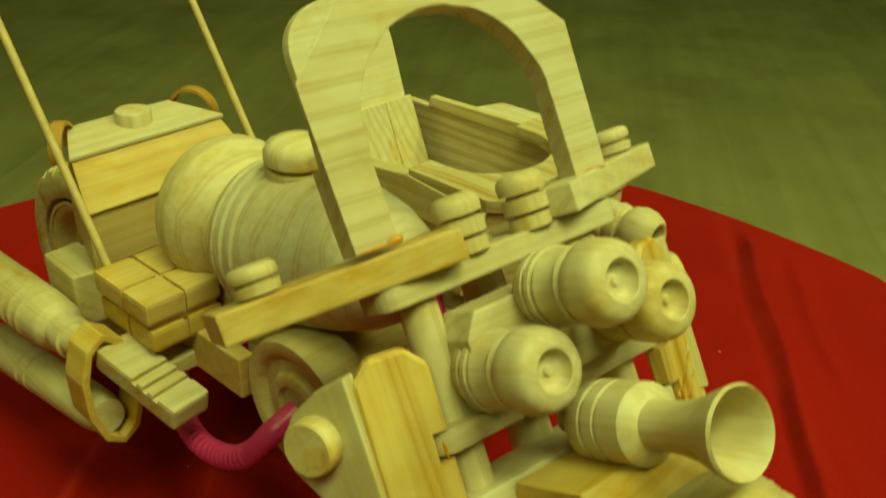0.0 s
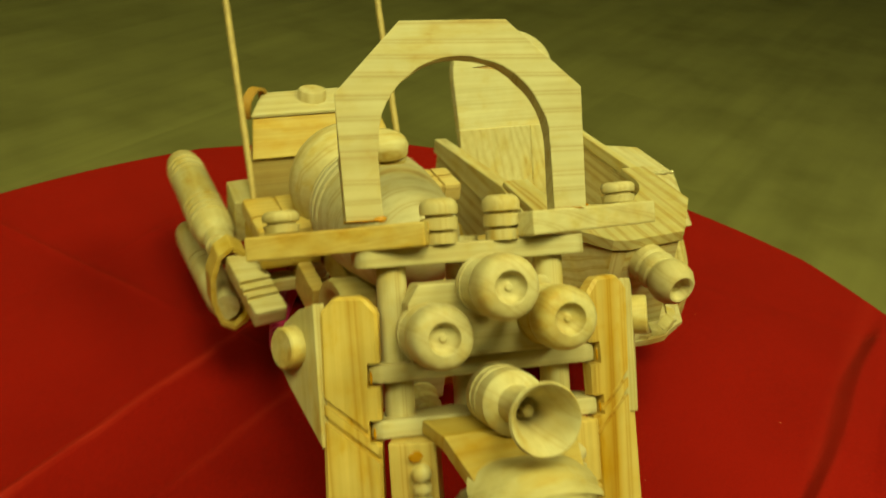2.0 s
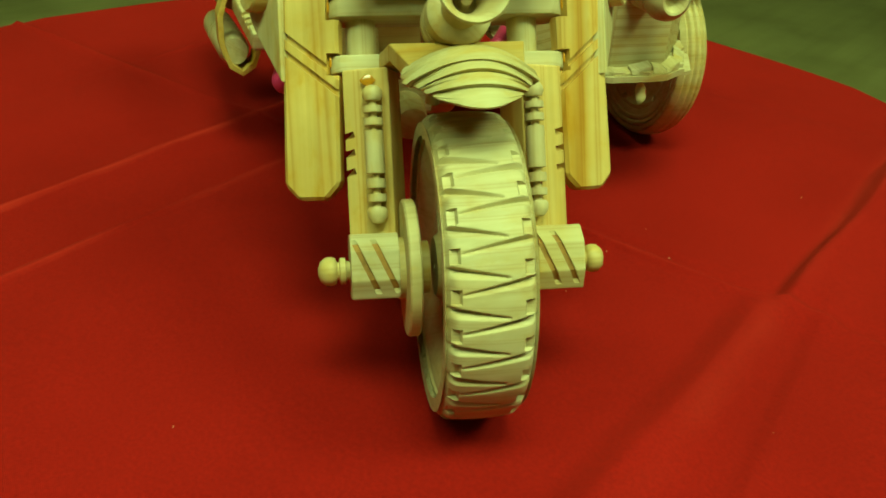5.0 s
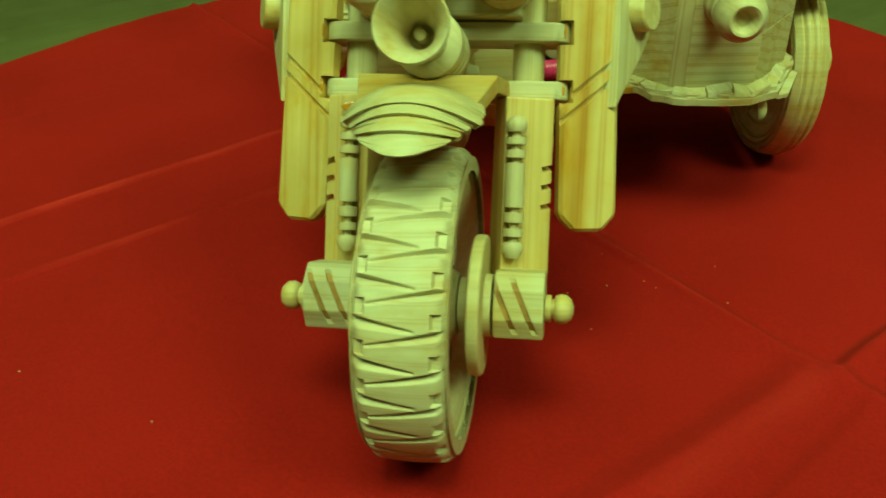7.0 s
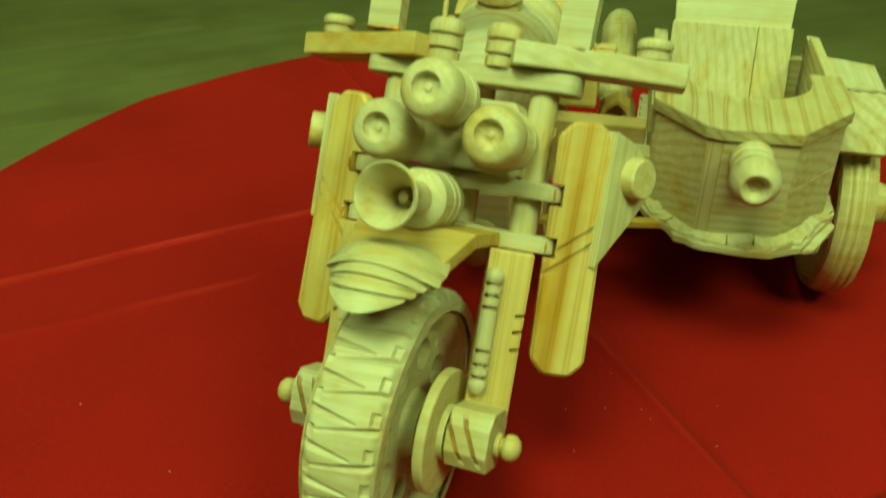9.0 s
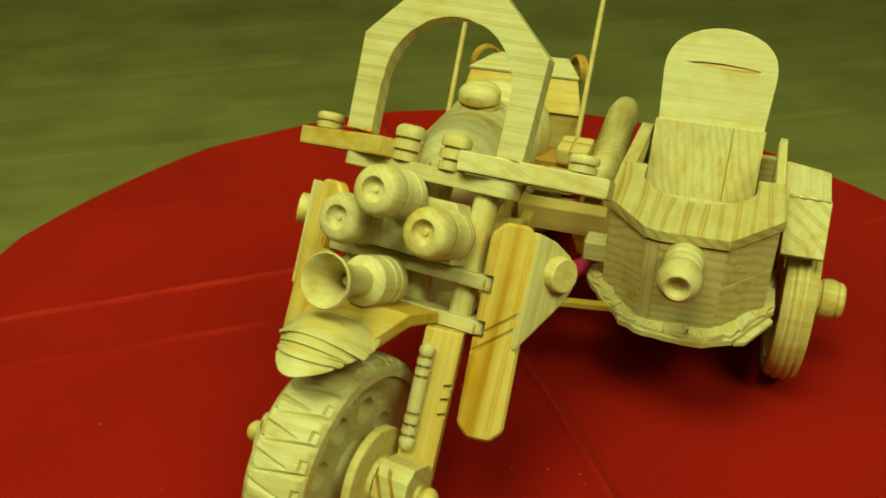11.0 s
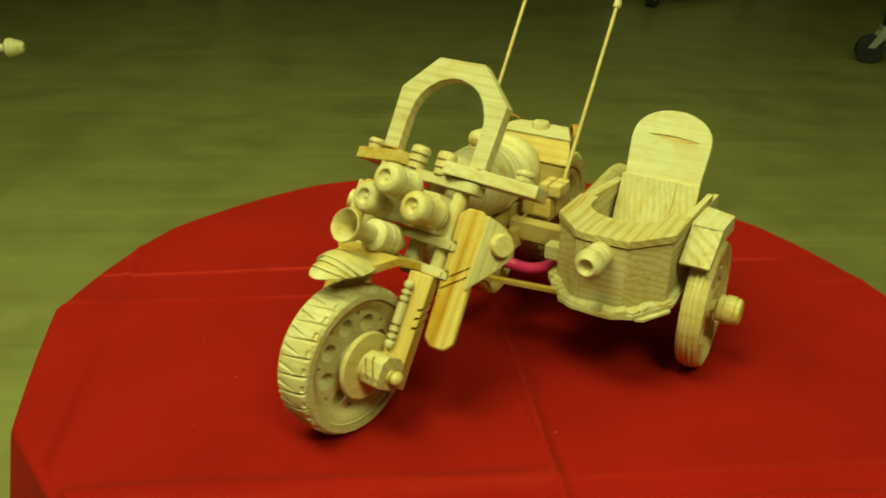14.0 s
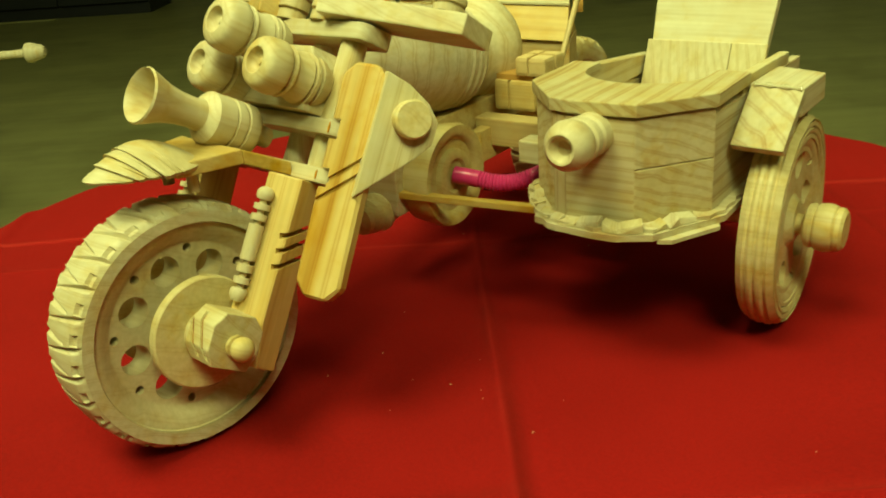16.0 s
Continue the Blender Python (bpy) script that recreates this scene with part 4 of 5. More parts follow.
# luggage box behind the seat, with cap and bent loops
trunk = part("luggage_box", hull([(-27, 229.5, 106), (44, 229.5, 106), (-16, 265, 106), (30, 265, 106), (-24.2, 241, 121.6), (38, 242, 121.6), (-14, 261, 124.4), (27.5, 262, 124.4)], 0.6), HONEY_X, bike, "honey pine luggage box with sloping front")
part("box_lower", hull([(x, y, z) for x, y in ((-27, 231), (44, 231), (-16, 266), (30, 266)) for z in (84, 105.4)], 0.7), HONEY_X, trunk)
part("box_lid", hull([(-25, 240.4, 121.9 + h) for h in (0, 1.5)] + [(38.8, 241.4, 121.9 + h) for h in (0, 1.5)] + [(-14.6, 261.6, 124.7 + h) for h in (0, 1.5)] + [(28, 262.6, 124.7 + h) for h in (0, 1.5)], 0.3), PINE_X, trunk)
part("box_cap", moved(lathe([(121, 6.8), (128.6, 6.8), (129.4, 6.2), (129.6, 0.4)], 2, 28), Matrix.Translation((8.0, 254.0, 0))), BIRCH_Z, trunk, smooth=40)


def loop(cx, cy, cz, yaw, r=8.5, band=4.5, thick=1.3):
    """A bent strip standing as a half ring."""
    bm = bmesh.new()
    rows = []
    for k in range(25):
        a = radians(-20 + 220 * k / 24)
        rows.append([bm.verts.new((q * math.cos(a), y, q * math.sin(a))) for q, y in ((r, -band / 2), (r, band / 2), (r - thick, band / 2), (r - thick, -band / 2))])
    for a, b in zip(rows, rows[1:]):
        for i in range(4):
            bm.faces.new((a[i], a[(i + 1) % 4], b[(i + 1) % 4], b[i]))
    bm.faces.new(rows[0])
    bm.faces.new(rows[-1][::-1])
    return moved(bm, Matrix.Translation((cx, cy, cz)) @ Matrix.Rotation(radians(yaw), 4, "Z"))


part("carry_loop", loop(-19.5, 256, 121.5, 48, 9.5), AMBER, trunk, "bent amber wood loop", smooth=40)
part("carry_loop", loop(35.5, 257, 121.0, -60, 10.0), AMBER, trunk, "bent amber wood loop", smooth=40)


def antenna(x, y):
    d = Vector((0, 0.555, 0.832))
    a = Vector((x, y, 100))
    foot, tip = a - d * 26, a + d * 141
    st = part("antenna", tube([foot, tip], 1.5, 10, 2), STICK, bike, "thin bamboo stick antenna", smooth=40)
    m = Matrix.Translation(tip) @ d.to_track_quat("Z", "Y").to_matrix().to_4x4()
    part("antenna_bead", moved(lathe([(-3.4, 1.2), (-3, 2.6), (0, 3.2), (3, 2.6), (3.4, 0.5)], 2, 18), m), BIRCH_Z, st, smooth=50)


antenna(-30.2, 218)
antenna(44.3, 222)

# rear wheel with a wedge-cut tread
rear = part("rear_wheel", moved(rim_mesh(33.3, 11.5, 12.0, 0), Matrix.Translation((XB, 292, 46.6))), BIRCH_X, bike, "pale turned rear wheel", smooth=35)
part("tyre", moved(tyre_mesh(48.8, 12.6, 34.9, 27), Matrix.Translation((XB, 292, 46.6))), PINE_X, rear, "pale wooden tyre with wedge-cut tread", smooth=38)
part("rear_axle", moved(lathe([(-21, 5), (21, 5)], 0, 24), Matrix.Translation((XB, 292, 46.6))), BIRCH_X, rear, smooth=40)
for side in (-1, 1):
    part("rear_arm", prism([(236, 66), (236, 78), (296, 52), (296, 40), (284, 40)], XB + side * 19 - 3, XB + side * 19 + 3, 0, 0.7), HONEY_X, bike)

# exhausts
for side in (-1, 1):
    x = XB + side * 52.5
    up = [(206, 0.5), (206, 5.4), (214, 5.8), (214.4, 7.0), (219, 7.2), (219.4, 6.0), (224, 6.4), (226, 8.6), (228, 9.2), (234, 9.4)]
    for y in (236, 242, 248, 254, 292, 298, 304):
        up += [(y, 9.8), (y + 0.9, 8.0), (y + 2.0, 8.0), (y + 2.9, 9.9)]
    up += [(312, 9.4), (319, 8.2), (323, 5.0), (324, 0.5)]
    ex = part("exhaust_pipe", moved(lathe(up, 1, 36), Matrix.Translation((x - (2.0 if side > 0 else 1.0), 0, 71.5)) @ Matrix.Translation((0, 210, 0)) @ Matrix.Rotation(radians(1.2 if side > 0 else 0.0), 4, "Z") @ Matrix.Rotation(radians(3.2 if side > 0 else -3.0), 4, "X") @ Matrix.Translation((0, -210, 0))), BIRCH, bike, "turned wooden exhaust silencer with ring grooves", smooth=35)
    part("exhaust_pipe_lower", moved(lathe([(196, 0.5), (196, 6.0), (204, 7.4), (244, 7.8), (244.4, 6.4), (245.6, 6.4), (246, 7.8), (251, 7.8), (251.4, 6.4), (252.6, 6.4), (253, 7.9), (288, 8.0), (300, 6.8), (305, 3.8), (306, 0.5)], 1, 32), Matrix.Translation((x + side * 3.0, 0, 49)) @ Matrix.Translation((0, 200, 0)) @ Matrix.Rotation(radians(-9), 4, "X") @ Matrix.Translation((0, -200, 0))), BIRCH, ex, smooth=35)
    ring = bmesh.new()
    rows = []
    for k in range(10):
        a = 2 * math.pi * (k + 0.5) / 10
        rows.append([ring.verts.new((x + q * 10.6 * math.cos(a), y + 1.5 * math.sin(a), 60 + (q * 10.6 + 11) * math.sin(a))) for q, y in ((1.0, 194), (1.0, 206), (0.74, 206), (0.74, 194))])
    for k in range(10):
        for i in range(4):
            ring.faces.new((rows[k][i], rows[k][(i + 1) % 4], rows[(k + 1) % 10][(i + 1) % 4], rows[(k + 1) % 10][i]))
    part("exhaust_bracket", bev(ring, ring.edges[:], 0.5), HONEY_Y, ex, "angular honey pine strap")
    part("bracket_peg", moved(lathe([(XB + side * 20, 3.5), (XB + side * 47, 3.5)], 0, 16), Matrix.Translation((0, 201, 66))), PINE_X, ex, smooth=40)


def pedal(side):
    b = box(-7.2, 7.2, -19.5, 19.5, -4.6, 4, 1.5)
    cuts = [box(-9, 9, y - 1.2, y + 1.2, 2.2, 8, 0) for y in (-10.5, -5.5, -0.5)]
    m = Matrix.Translation((XB + side * 46.0, 180, 69.0)) @ Matrix.Rotation(radians(-side * 7), 4, "Z") @ Matrix.Rotation(radians(11), 4, "X")
    p = part("foot_pedal", moved(carve(b, *cuts), m), PINE_X, bike, "pale wooden foot pedal with three sawn grooves")
    part("pedal_arm", box(XB + side * 22 if side > 0 else XB - 44, XB + 44 if side > 0 else XB - 22, 184, 192, 62, 68, 0.6), PINE_X, p)


pedal(-1)
part("exhaust_support", hull([(x, y, z) for x, y in ((-35, 233), (-20, 231), (-34, 257), (-20, 258)) for z in (62, 83)], 1.0), PINE_Y, bike)


def straw(path, name="corrugated_tube"):
    n = 34

    def r(t):
        return 3.9 + (0.3 * math.sin(t * 2 * math.pi * n) if 0.3 < t < 0.8 else 0.0)

    return part(name, tube(path, r, 16, 34), PINK, bike, "pink plastic drinking-straw tube with a corrugated bend", smooth=60)


straw([(XB + 27, 135, 63.5), (XB + 36, 137, 62.5), (XB + 47, 142, 60), (XB + 57, 151, 61), (XB + 70, 166, 68)])
straw([(XB - 24, 133, 70), (XB - 33, 134, 66), (XB - 38, 141, 56), (XB - 39, 154, 48), (XB - 38, 171, 44.5), (XB - 32, 190, 45), (XB - 22, 205, 52)])

# ---- sidecar ----
XS = 114.0
A, B, C, E = (77, 138), (97, 115), (131, 115), (152, 141)
base_pts = [(69, 143), (90, 111), (102, 106), (128, 105.5), (140, 112), (157, 143), (156, 252), (72, 252)]


def ragged_base():
    random.seed(4)
    pts = []
    for i, p in enumerate(base_pts):
        q = base_pts[(i + 1) % len(base_pts)]
        n = max(2, int(math.hypot(q[0] - p[0], q[1] - p[1]) / 4))
        for k in range(n):
            t = k / n
            j = random.uniform(-0.9, 0.9) if k and i < 5 else 0
            pts.append((p[0] + (q[0] - p[0]) * t + j, p[1] + (q[1] - p[1]) * t + j))
    chips = []
    for k, (x, y) in enumerate(pts):
        f = 0.955 + 0.045 * ((k * 0.37) % 1.0) + random.uniform(-0.008, 0.008)
        chips.append(((x - XS) * f + XS, (y - 185) * f + 185))
    slab = prism([(x, y) for x, y in pts], 58.4, 61.0, 2, 0.0)
    return join(slab, prism(chips, 60.9, 62.6, 2, 0.0), prism([(141, 114), (146, 116), (157, 137), (155, 141), (148, 130)], 56.8, 58.4, 2, 0.0))


sidecar = part("sidecar", ragged_base(), PINE_X, bike, "boat-shaped pine sidecar on a roughly cut base board")


def splinters():
    """Torn chips left standing round the front edge of the base board."""
    random.seed(21)
    for i in range(5):
        p, q = Vector((*base_pts[i], 0)), Vector((*base_pts[i + 1], 0))
        d = (q - p).normalized()
        inward = Vector((-d.y, d.x, 0))
        total, at = (q - p).length, 0.5
        while at < total - 4:
            wide = min(random.uniform(5.0, 10.5), total - at)
            a, b = p + d * at, p + d * (at + wide)
            out, high, slant = random.uniform(0.1, 1.6), random.uniform(62.8, 65.4), random.uniform(-1.1, 1.1)
            pts = [Vector((*(w + inward * t).xy, z)) for w, t, z in ((a, out, 61.2), (b, out + slant * 0.5, 61.2), (a, 5.4, 61.2), (b, 5.4, 61.2), (a, out + 0.9, high - 1.2 - slant), (b, out + 0.5, high - 1.2 + slant), (a, 5.4, high - slant), (b, 5.4, high + slant))]
            part("splinter", hull([tuple(v) for v in pts], 0.3), PINE_Y, sidecar)
            at += wide + random.uniform(0.2, 1.4)


splinters()


def panel(name, p, q, z0, z1, thick, material, parent, top_inset=0.0):
    """An upright board between two plan points, thickened inwards."""
    p, q = Vector((*p, 0)), Vector((*q, 0))
    d = (q - p).normalized()
    inward = Vector((-d.y, d.x, 0))
    pts = []
    for z in (z0, z1):
        for a in (p, q):
            for t in (0, thick):
                w = a + inward * t
                pts.append((w.x, w.y, z))
    return part(name, hull(pts, 0.5), material, parent)


panel("wall_panel", A, B, 62.5, 103.4, 4, RINGED_X, sidecar)
panel("wall_panel", B, (103, 113.5), 62.5, 103.4, 4, RINGED_Z, sidecar)
panel("wall_panel", (103, 113.5), C, 62.5, 103.4, 4, RINGED_X, sidecar)
panel("wall_panel", C, (E[0], E[1]), 62.5, 84, 4, RINGED_X, sidecar)
panel("wall_panel", C, (E[0], E[1]), 84.3, 103.4, 4, RINGED_X, sidecar)
panel("wall_panel", E, (153, 250), 62.5, 101, 4, RINGED_Y, sidecar)
panel("wall_panel", (76, 250), A, 62.5, 90.8, 4, RINGED_Y, sidecar)
panel("wall_panel", (153, 250), (76, 250), 62.5, 90, 4, RINGED_X, sidecar)


def deck():
    inner = []
    for k in range(17):
        a = radians(180 + 180 * k / 16)
        inner.append((XS + 26 * math.cos(a), 166 + 22 * math.sin(a)))
    outer = [(153.5, 176), (E[0] + 1.5, E[1] - 1), (C[0] + 1, C[1] - 1.0), (103, 112.5), (B[0] - 1, B[1] - 0.8), (A[0] - 1.5, A[1] - 1), (75.5, 176)]
    return prism([(88, 176)] + inner + [(140, 176)] + outer, 104.4, 109.6, 2, 0.5)


part("deck", deck(), RINGED_Y, sidecar, "pine deck board with a round sawn cut-out")
for e, x, w, low, back in ((252, 78.2, 3.4, 91.0, 98.4), (234, 150.0, 2.2, 101.0, 106.0)):
    part("side_rail", hull([(x + i * w, y, z) for i in (-1, 1) for y, z in ((143 if low < 100 else 172, low), (176.5, low), (176.5, 107 if low < 100 else 108), (143 if low < 100 else 172, 103.8), (e, low), (e, back))], 0.6), PINE_Y, sidecar)


LEAN = Matrix.Translation((-2.0, 240.5, 107)) @ Matrix.Rotation(radians(-23), 4, "X") @ Matrix.Translation((0, 0, -107))


def seat_board(x0, x1, z0, z1, thick, rounded, off):
    pts = [(x0, z0), (x1, z0)]
    if rounded:
        c, r, zc = (x0 + x1) / 2, (x1 - x0) / 2, z1 - 24
        pts = [(x0 + 4, z0), (x1 - 4, z0), (x1, zc)]
        for k in range(1, 24):
            a = math.pi * k / 24
            pts.append((c + r * math.cos(a), zc + 24 * math.sin(a) ** 0.8))
        pts.append((x0, zc))
    else:
        pts += [(x1, z1), (x0, z1)]
    return moved(prism(pts, off, off + thick, 1, 0.6), LEAN)


gouge = [(94, 139.0), (104, 139.9), (114, 139.9), (124, 139.1), (136, 137.6), (134, 136.2), (124, 135.8), (114, 137.0), (104, 138.6)]
notch = moved(hull([(x, 0, z) for x, z in gouge] + [(115 + (x - 115) * 0.86, 4.6, 137.8 + (z - 137.8) * 0.7) for x, z in gouge], 0), LEAN)
part("seat_back", carve(seat_board(84.5, 143.5, 66, 158, 5, True, 1.6), notch), SMOOTH, sidecar, "pale pine seat back with rounded top and a split notch")
split = [(115 + (x - 115) * 0.95, 3.0 if z > 138.5 else 2.1, 137.8 + (z - 137.8) * 0.95) for x, z in gouge]
part("split_fibre", moved(hull(split + [(x, 5.0, z) for x, y, z in split], 0), LEAN), AMBER, sidecar, "torn amber wood fibres")
for x0, x1 in ((85, 126.2), (126.4, 143)):
    part("seat_slat", seat_board(x0, x1, 66, 107.2, 2.6, False, -1.2), SLAT, sidecar)
part("seat_cushion", box(84, 144, 176, 222, 63, 72, 1.2), PINE_Y, sidecar)

slamp = [(88.6 + 3.6, 0.4), (88.6 + 3.2, 3.0), (90.4, 4.3), (88.8, 5.0), (88.4, 6.0), (89.6, 7.8), (92.5, 9.6), (96, 10.2), (99.5, 9.4), (101.6, 7.6), (102.4, 7.6), (103, 8.8), (105, 9.3), (106.6, 8.8), (107, 8.0), (108, 8.0), (109, 9.0), (115, 9.0)]
part("sidecar_lamp", moved(lathe([(a, 0.94 * r) for a, r in slamp], 1, 44), Matrix.Translation((114.3, 0, 97.0)) @ Matrix.Translation((0, 115, 0)) @ Matrix.Rotation(radians(-2), 4, "X") @ Matrix.Translation((0, -115, 0))), BIRCH, sidecar, "turned wooden sidecar lamp with a hollow face", smooth=35)

swheel = part("sidecar_wheel", moved(rim_mesh(37.0, 6.9, 8.5, 6), Matrix.Translation((166.4, 190.6, 43.6)) @ Matrix.Rotation(radians(2.0), 4, "Z")), BIRCH_X, bike, "pale turned sidecar wheel", smooth=35)
part("tyre", moved(tyre_mesh(45.9, 7.5, 37.1), Matrix.Translation((166.4, 190.6, 43.6)) @ Matrix.Rotation(radians(2.0), 4, "Z")), BIRCH_X, swheel, "pale grooved wooden tyre", smooth=35)
part("hub_cap", moved(lathe([(170, 4.4), (175, 4.4), (175.4, 7.4), (176.4, 9.2), (178.4, 9.7), (179.6, 8.8), (180.4, 9.9), (184, 10.4), (187, 9.8), (187.8, 8.8), (188.4, 9.4), (190.2, 9.0), (191.4, 7.4), (191.6, 0.4)], 0, 32), Matrix.Translation((0.6, 190.6, 42.6))), BIRCH_X, swheel, smooth=35)
part("axle", moved(lathe([(110, 3.5), (172, 3.5)], 0, 20), Matrix.Translation((0.6, 190.6, 42.6))), BIRCH_X, swheel, smooth=40)
mud = part("sidecar_mudguard", hull([(153, 176, 94), (173.5, 178, 92), (174, 212, 92), (153, 214, 92), (153, 175.5, 104.8), (173.5, 177.5, 103.6), (174, 210, 103.2), (152, 218, 103)], 0.8), PINE_Y, bike, "pine mudguard over the sidecar wheel")
part("mudguard_flap", hull([(154, 175, 104.9), (174, 177.5, 103.4), (154.4, 151, 86.8), (173.6, 154.5, 85.0), (154, 178.5, 101.5), (174, 181, 100), (154.4, 154.5, 83.8), (173.6, 158, 82.0)], 0.5), FLAP, mud)

part("glue_bead", tube([(155, 174.9, 104.9), (160, 175.4, 104.7), (167, 176.4, 104.2), (173, 177.2, 103.7)], lambda t: 0.8 + 0.35 * math.sin(t * 21.0), 10, 8), CLEAR_GLUE, mud, "clear dried glue bead", smooth=60)

# links between motorcycle and sidecar
part("link_rod", hull([(20, 109, 58.5), (20, 113, 58.5), (20, 109, 61.5), (20, 113, 61.5), (94, 122, 57.6), (94, 126, 57.6), (94, 122, 60.6), (94, 126, 60.6)], 0.4), HONEY_X, bike)
part("link_block", box(66.5, 78, 139, 150, 72, 82, 0.9), PINE_X, bike)
part("link_beam", box(XB, 150, 216, 224, 52, 57, 0.6), PINE_X, bike)

# ---- furniture at the far side of the room ----
def turned(at, deg):
    """From a thing's own millimetres to the place: foot at the floor, turned about the upright."""
    return Matrix.Translation((at[0], at[1], FLOOR_Z)) @ Matrix.Rotation(radians(deg), 4, "Z")


def wheel(name, at, r, half, m, parent):
    tyre = part(name, moved(lathe([(-half, r * 0.62), (-half, r - 4), (-half + 4, r), (half - 4, r), (half, r - 4), (half, r * 0.62)], 1, 36), m @ Matrix.Translation(at)), RUBBER, parent, "black rubber castor tyre", smooth=40)
    part("castor_hub", moved(lathe([(-half + 2, 3), (-half + 2, r * 0.64), (half - 2, r * 0.64), (half - 2, 3)], 1, 28), m @ Matrix.Translation(at)), GREY_METAL, tyre, smooth=40)
    return tyre


def cabinet(at, deg, width, high):
    m = turned(at, deg)
    c = empty("cabinet", (at[0], at[1], FLOOR_Z))
    tagged(c, "dark painted low cabinet standing against the far wall", "cabinet", "dark cabinets along the wall")
    part("plinth", moved(box(10, width - 10, 30, 380, 0, 60, 1), m), DARK, c)
    part("body", moved(box(0, width, 18, 400, 60, high, 2), m), DARK, c)
    for a, b, h in ((4, width / 2 - 3, width / 2 - 30), (width / 2 + 3, width - 4, width / 2 + 30)):
        d = part("door", moved(box(a, b, 0, 17, 66, high - 6, 2), m), DARK, c)
        part("handle", moved(box(h - 5, h + 5, -22, -1, high * 0.5, high * 0.5 + 110, 2), m), GREY_METAL, d)


for at, width in (((-4760, 2440), 1000), ((-2990, 3640), 780), ((-2320, 4070), 780), ((-1650, 4500), 640), ((-430, 5240), 900), ((345, 5740), 900)):
    cabinet(at, 32.8, width, 820)


def chair(at, deg):
    m = turned(at, deg)
    c = empty("chair", (at[0], at[1], FLOOR_Z))
    tagged(c, "pale wooden chair between dark cabinets", "chair")
    part("seat", moved(box(-20, 390, -20, 360, 430, 455, 8), m), PINE_X, c)
    for x, y, top in ((0, 0, 430), (366, 0, 430), (0, 330, 860), (366, 330, 860)):
        part("leg", moved(hull([(x + s * w, y + u * w, z) for s in (-1, 1) for u in (-1, 1) for w, z in ((15, 0), (21, 200), (21, top))], 3), m), PINE_Z, c)
    part("backrest", moved(box(16, 350, 322, 340, 620, 840, 6), m), PINE_X, c)


chair((-3574, 3247), 33)


def trolley(at, deg):
    m = turned(at, deg)
    c = empty("rolling_cart", (at[0], at[1], FLOOR_Z))
    tagged(c, "cream painted rolling cart on black castors", "cart")
    part("body", moved(box(70, 620, 60, 460, 66, 560, 8), m), CREAM, c)
    part("front_panel", moved(box(150, 560, 40, 58, 52, 520, 3), m), CREAM, c)
    for x, y in ((0, 0), (690, 20), (0, 520), (690, 520)):
        w = wheel("castor", (x, y, 42), 42, 12, m, c)
        part("castor_fork", moved(join(box(x - 9, x + 9, y - 17, y - 13, 40, 92, 1), box(x - 9, x + 9, y + 13, y + 17, 40, 92, 1), box(x - 14, x + 14, y - 17, y + 17, 90, 96, 1)), m), GREY_METAL, w)
    for x, y in ((0, 20), (690, 20), (0, 520), (690, 520)):
        part("corner_post", moved(box(x - 14, x + 14, y - 10, y + 10, 97, 700, 3), m), DARK, c)
    part("tray", moved(box(-15, 705, 5, 535, 562, 580, 3), m), CREAM, c)


trolley((-1120, 4212), 58)


def stand(at, deg):
    m = turned(at, deg)
    c = empty("rolling_stand", (at[0], at[1], FLOOR_Z))
    tagged(c, "dark metal stand on large black castors", "stand")
    for x in (0, 700):
        w = wheel("castor", (x, 0, 55), 55, 17, m, c)
        part("castor_fork", moved(join(*[hull([(x + a, y + b, z) for a, z in ((-14, 62), (14, 62), (28, 140), (70, 140)) for b in (-2, 2)], 0.5) for y in (-22, 22)], box(x + 20, x + 76, -24, 24, 139, 146, 1)), m), GREY_METAL, w)
        part("post", moved(box(x + 30, x + 66, -18, 18, 146.5, 900, 3), m), DARK, c)
    part("crossbar", moved(box(67, 729, -15, 15, 640, 676, 2), m), DARK, c)


stand((-24, 3534), 20)


def stool_and_spindle():
    c = empty("stool", (-1624, 560, FLOOR_Z))
    tagged(c, "dark round low stool on the laminate floor", "stool")
    m = Matrix.Translation((-1624, 560, 0))
    part("seat", moved(lathe([(-140, 1), (-140, 112), (-136, 118), (-118, 118), (-113, 112), (-113, 1)], 2, 48), m), DARK, c, smooth=40)
    for k in range(4):
        a = radians(45 + 90 * k)
        p, q = Vector((-1624 + 75 * math.cos(a), 560 + 75 * math.sin(a), -141)), Vector((-1624 + 108 * math.cos(a), 560 + 108 * math.sin(a), FLOOR_Z + 1))
        part("leg", tube([q, p], 13, 12, 2), DARK, c, smooth=40)
    tip, tail = Vector((-1339, 776, -80)), Vector((-1678, 521, -89))
    d = (tail - tip).normalized()
    prof = [(0, 1), (0.5, 8), (6, 13), (18, 16), (26, 19), (34, 18), (38, 11), (41, 8), (60, 7.5), (200, 8.5), (380, 9.5), (424, 9.5), (425, 1)]
    sp = part("turned_spindle", moved(lathe(prof, 2, 28), Matrix.Translation(tip) @ d.to_track_quat("Z", "Y").to_matrix().to_4x4()), BIRCH_Z, smooth=40)
    tagged(sp, "pale turned wooden spindle with a beaded tip on a stool", "spindle")


stool_and_spindle()


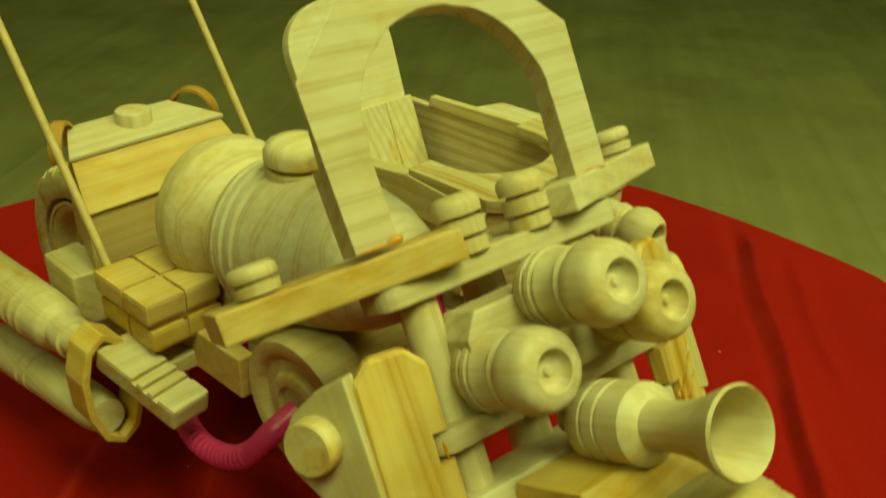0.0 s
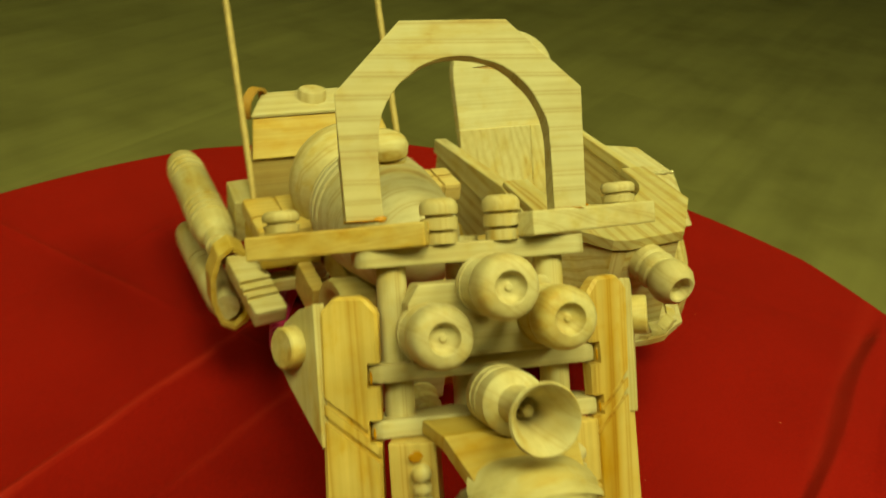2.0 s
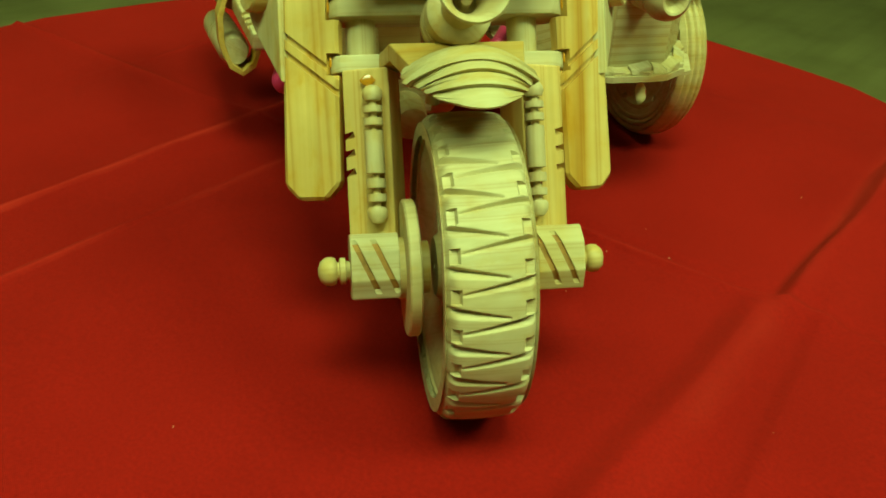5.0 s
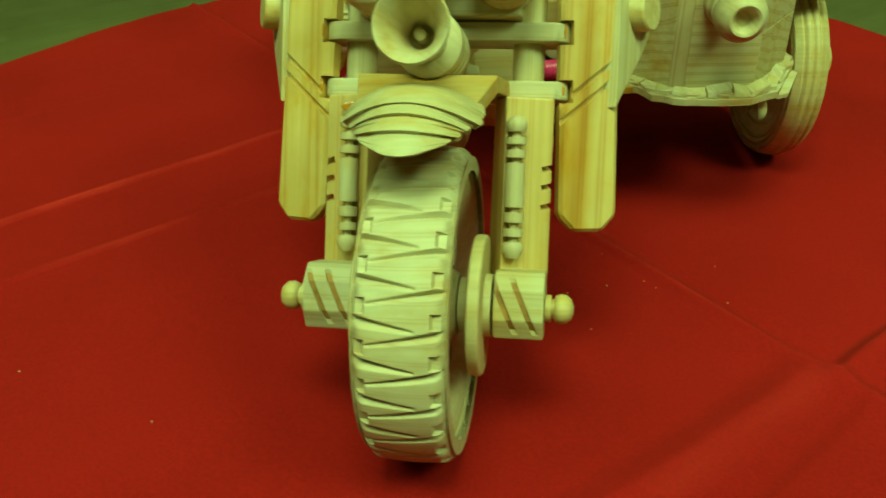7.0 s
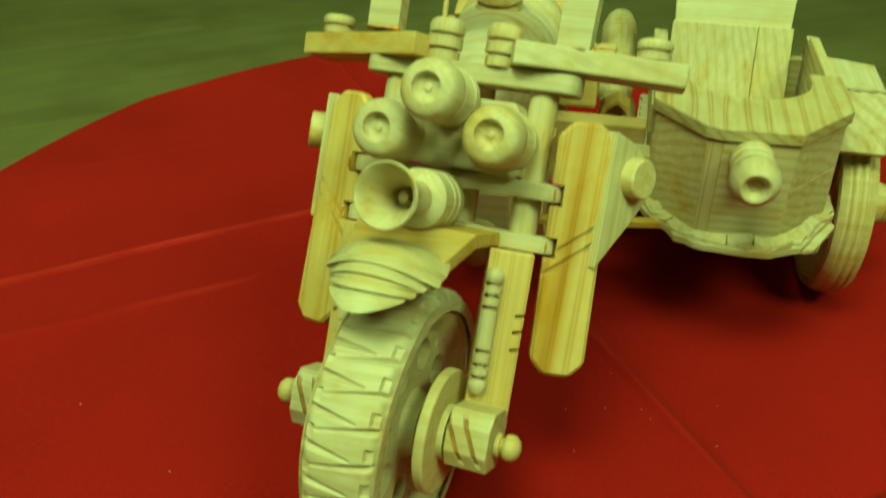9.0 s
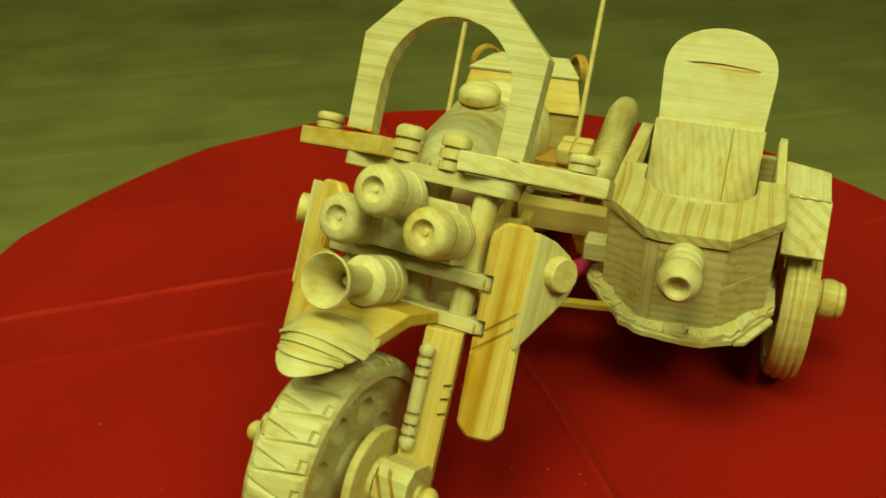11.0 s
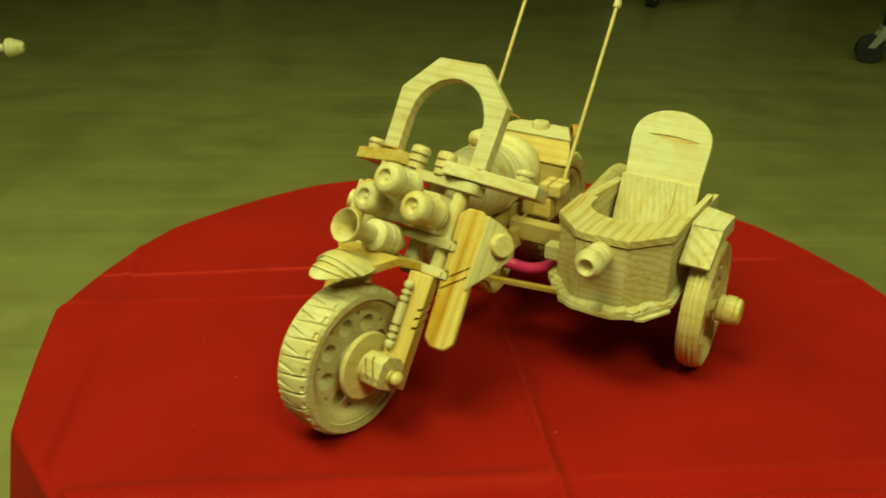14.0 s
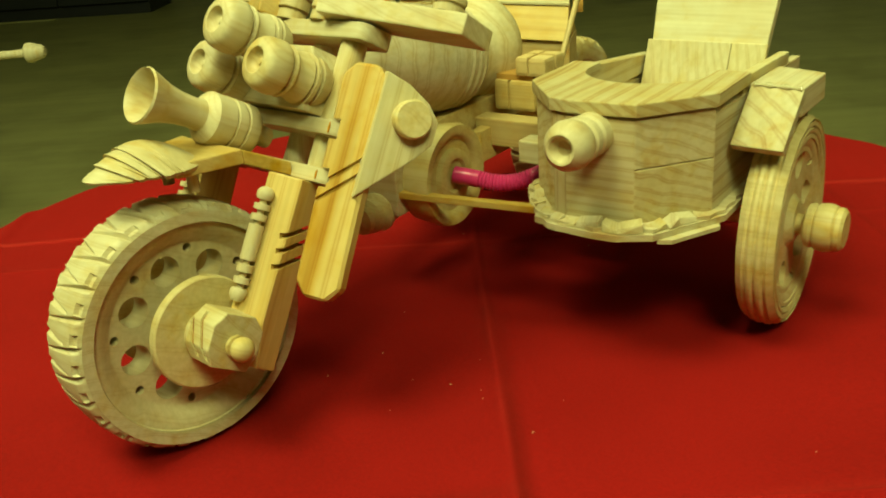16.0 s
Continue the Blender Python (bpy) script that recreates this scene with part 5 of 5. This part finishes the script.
def crumbs():
    """Sawdust and splinters on the cloth beside the wheel and under the sidecar."""
    random.seed(11)
    bm = bmesh.new()
    for k in range(20):
        if k < 12:
            x, y = random.gauss(85, 45), random.gauss(60, 48)
        else:
            x, y = random.uniform(-180, 240), random.uniform(-90, 260)
        if math.hypot(x - TABLE[0], y - TABLE[1]) > 300:
            continue
        w = 1.0
        near = min(math.hypot(x - 1, y), math.hypot(x - 8, y - 292), math.hypot(x - 166, y - 190))
        w = min(1.0, max(0.0, (near - 14.0) / 18.0))
        z = w * cloth_height(x, y, math.hypot(x - 80, y - 130)) - 2.2
        long, wide, a = random.uniform(0.3, 1.1), random.uniform(0.12, 0.28), random.uniform(0, math.pi)
        ca, sa = math.cos(a), math.sin(a)
        vs = [bm.verts.new((x + i * long * ca - j * wide * sa, y + i * long * sa + j * wide * ca, z + h)) for i, j, h in ((-0.5, -0.5, 0), (0.5, -0.5, 0.1), (0.5, 0.5, 0), (-0.5, 0.5, 0.1), (0, 0, 0.5))]
        for i in range(4):
            bm.faces.new((vs[i], vs[(i + 1) % 4], vs[4]))
        bm.faces.new(vs[3::-1])
    return tagged(part("sawdust", bm, PINE_X), "tiny pale wood splinters scattered on the red cloth", "sawdust", kind="stuff")


crumbs()

# ---- laminate boards ----
def boards():
    x0, x1, y0, y1, top = ROOM
    me = bpy.data.meshes.new("floor_board")
    bm = box(-600, 600, -96, 96, -8, 0, 0.1, 1)
    for v in bm.verts:
        v.co = v.co * MM
    bm.to_mesh(me)
    bm.free()
    me.materials.append(PLANK)
    a = radians(34)
    ca, sa = math.cos(a), math.sin(a)
    count = 0
    for row in range(-60, 60):
        for col in range(-12, 13):
            u, v = col * 1200.05 + (row * 437) % 1200, row * 192.05
            corners = [(u + i * 600, v + j * 96) for i in (-1, 1) for j in (-1, 1)]
            spots = [(p * ca - q * sa, p * sa + q * ca) for p, q in corners]
            if not all(x0 < x < x1 and max(y0, -900) < y < y1 for x, y in spots):
                continue
            x, y = u * ca - v * sa, u * sa + v * ca
            ob = new("floor_board", me)
            ob.parent = floor_ob
            ob.location = Vector((x, y, FLOOR_Z)) * MM - floor_ob.location
            ob.rotation_euler = (0, 0, a)
            count += 1
    return count


boards()
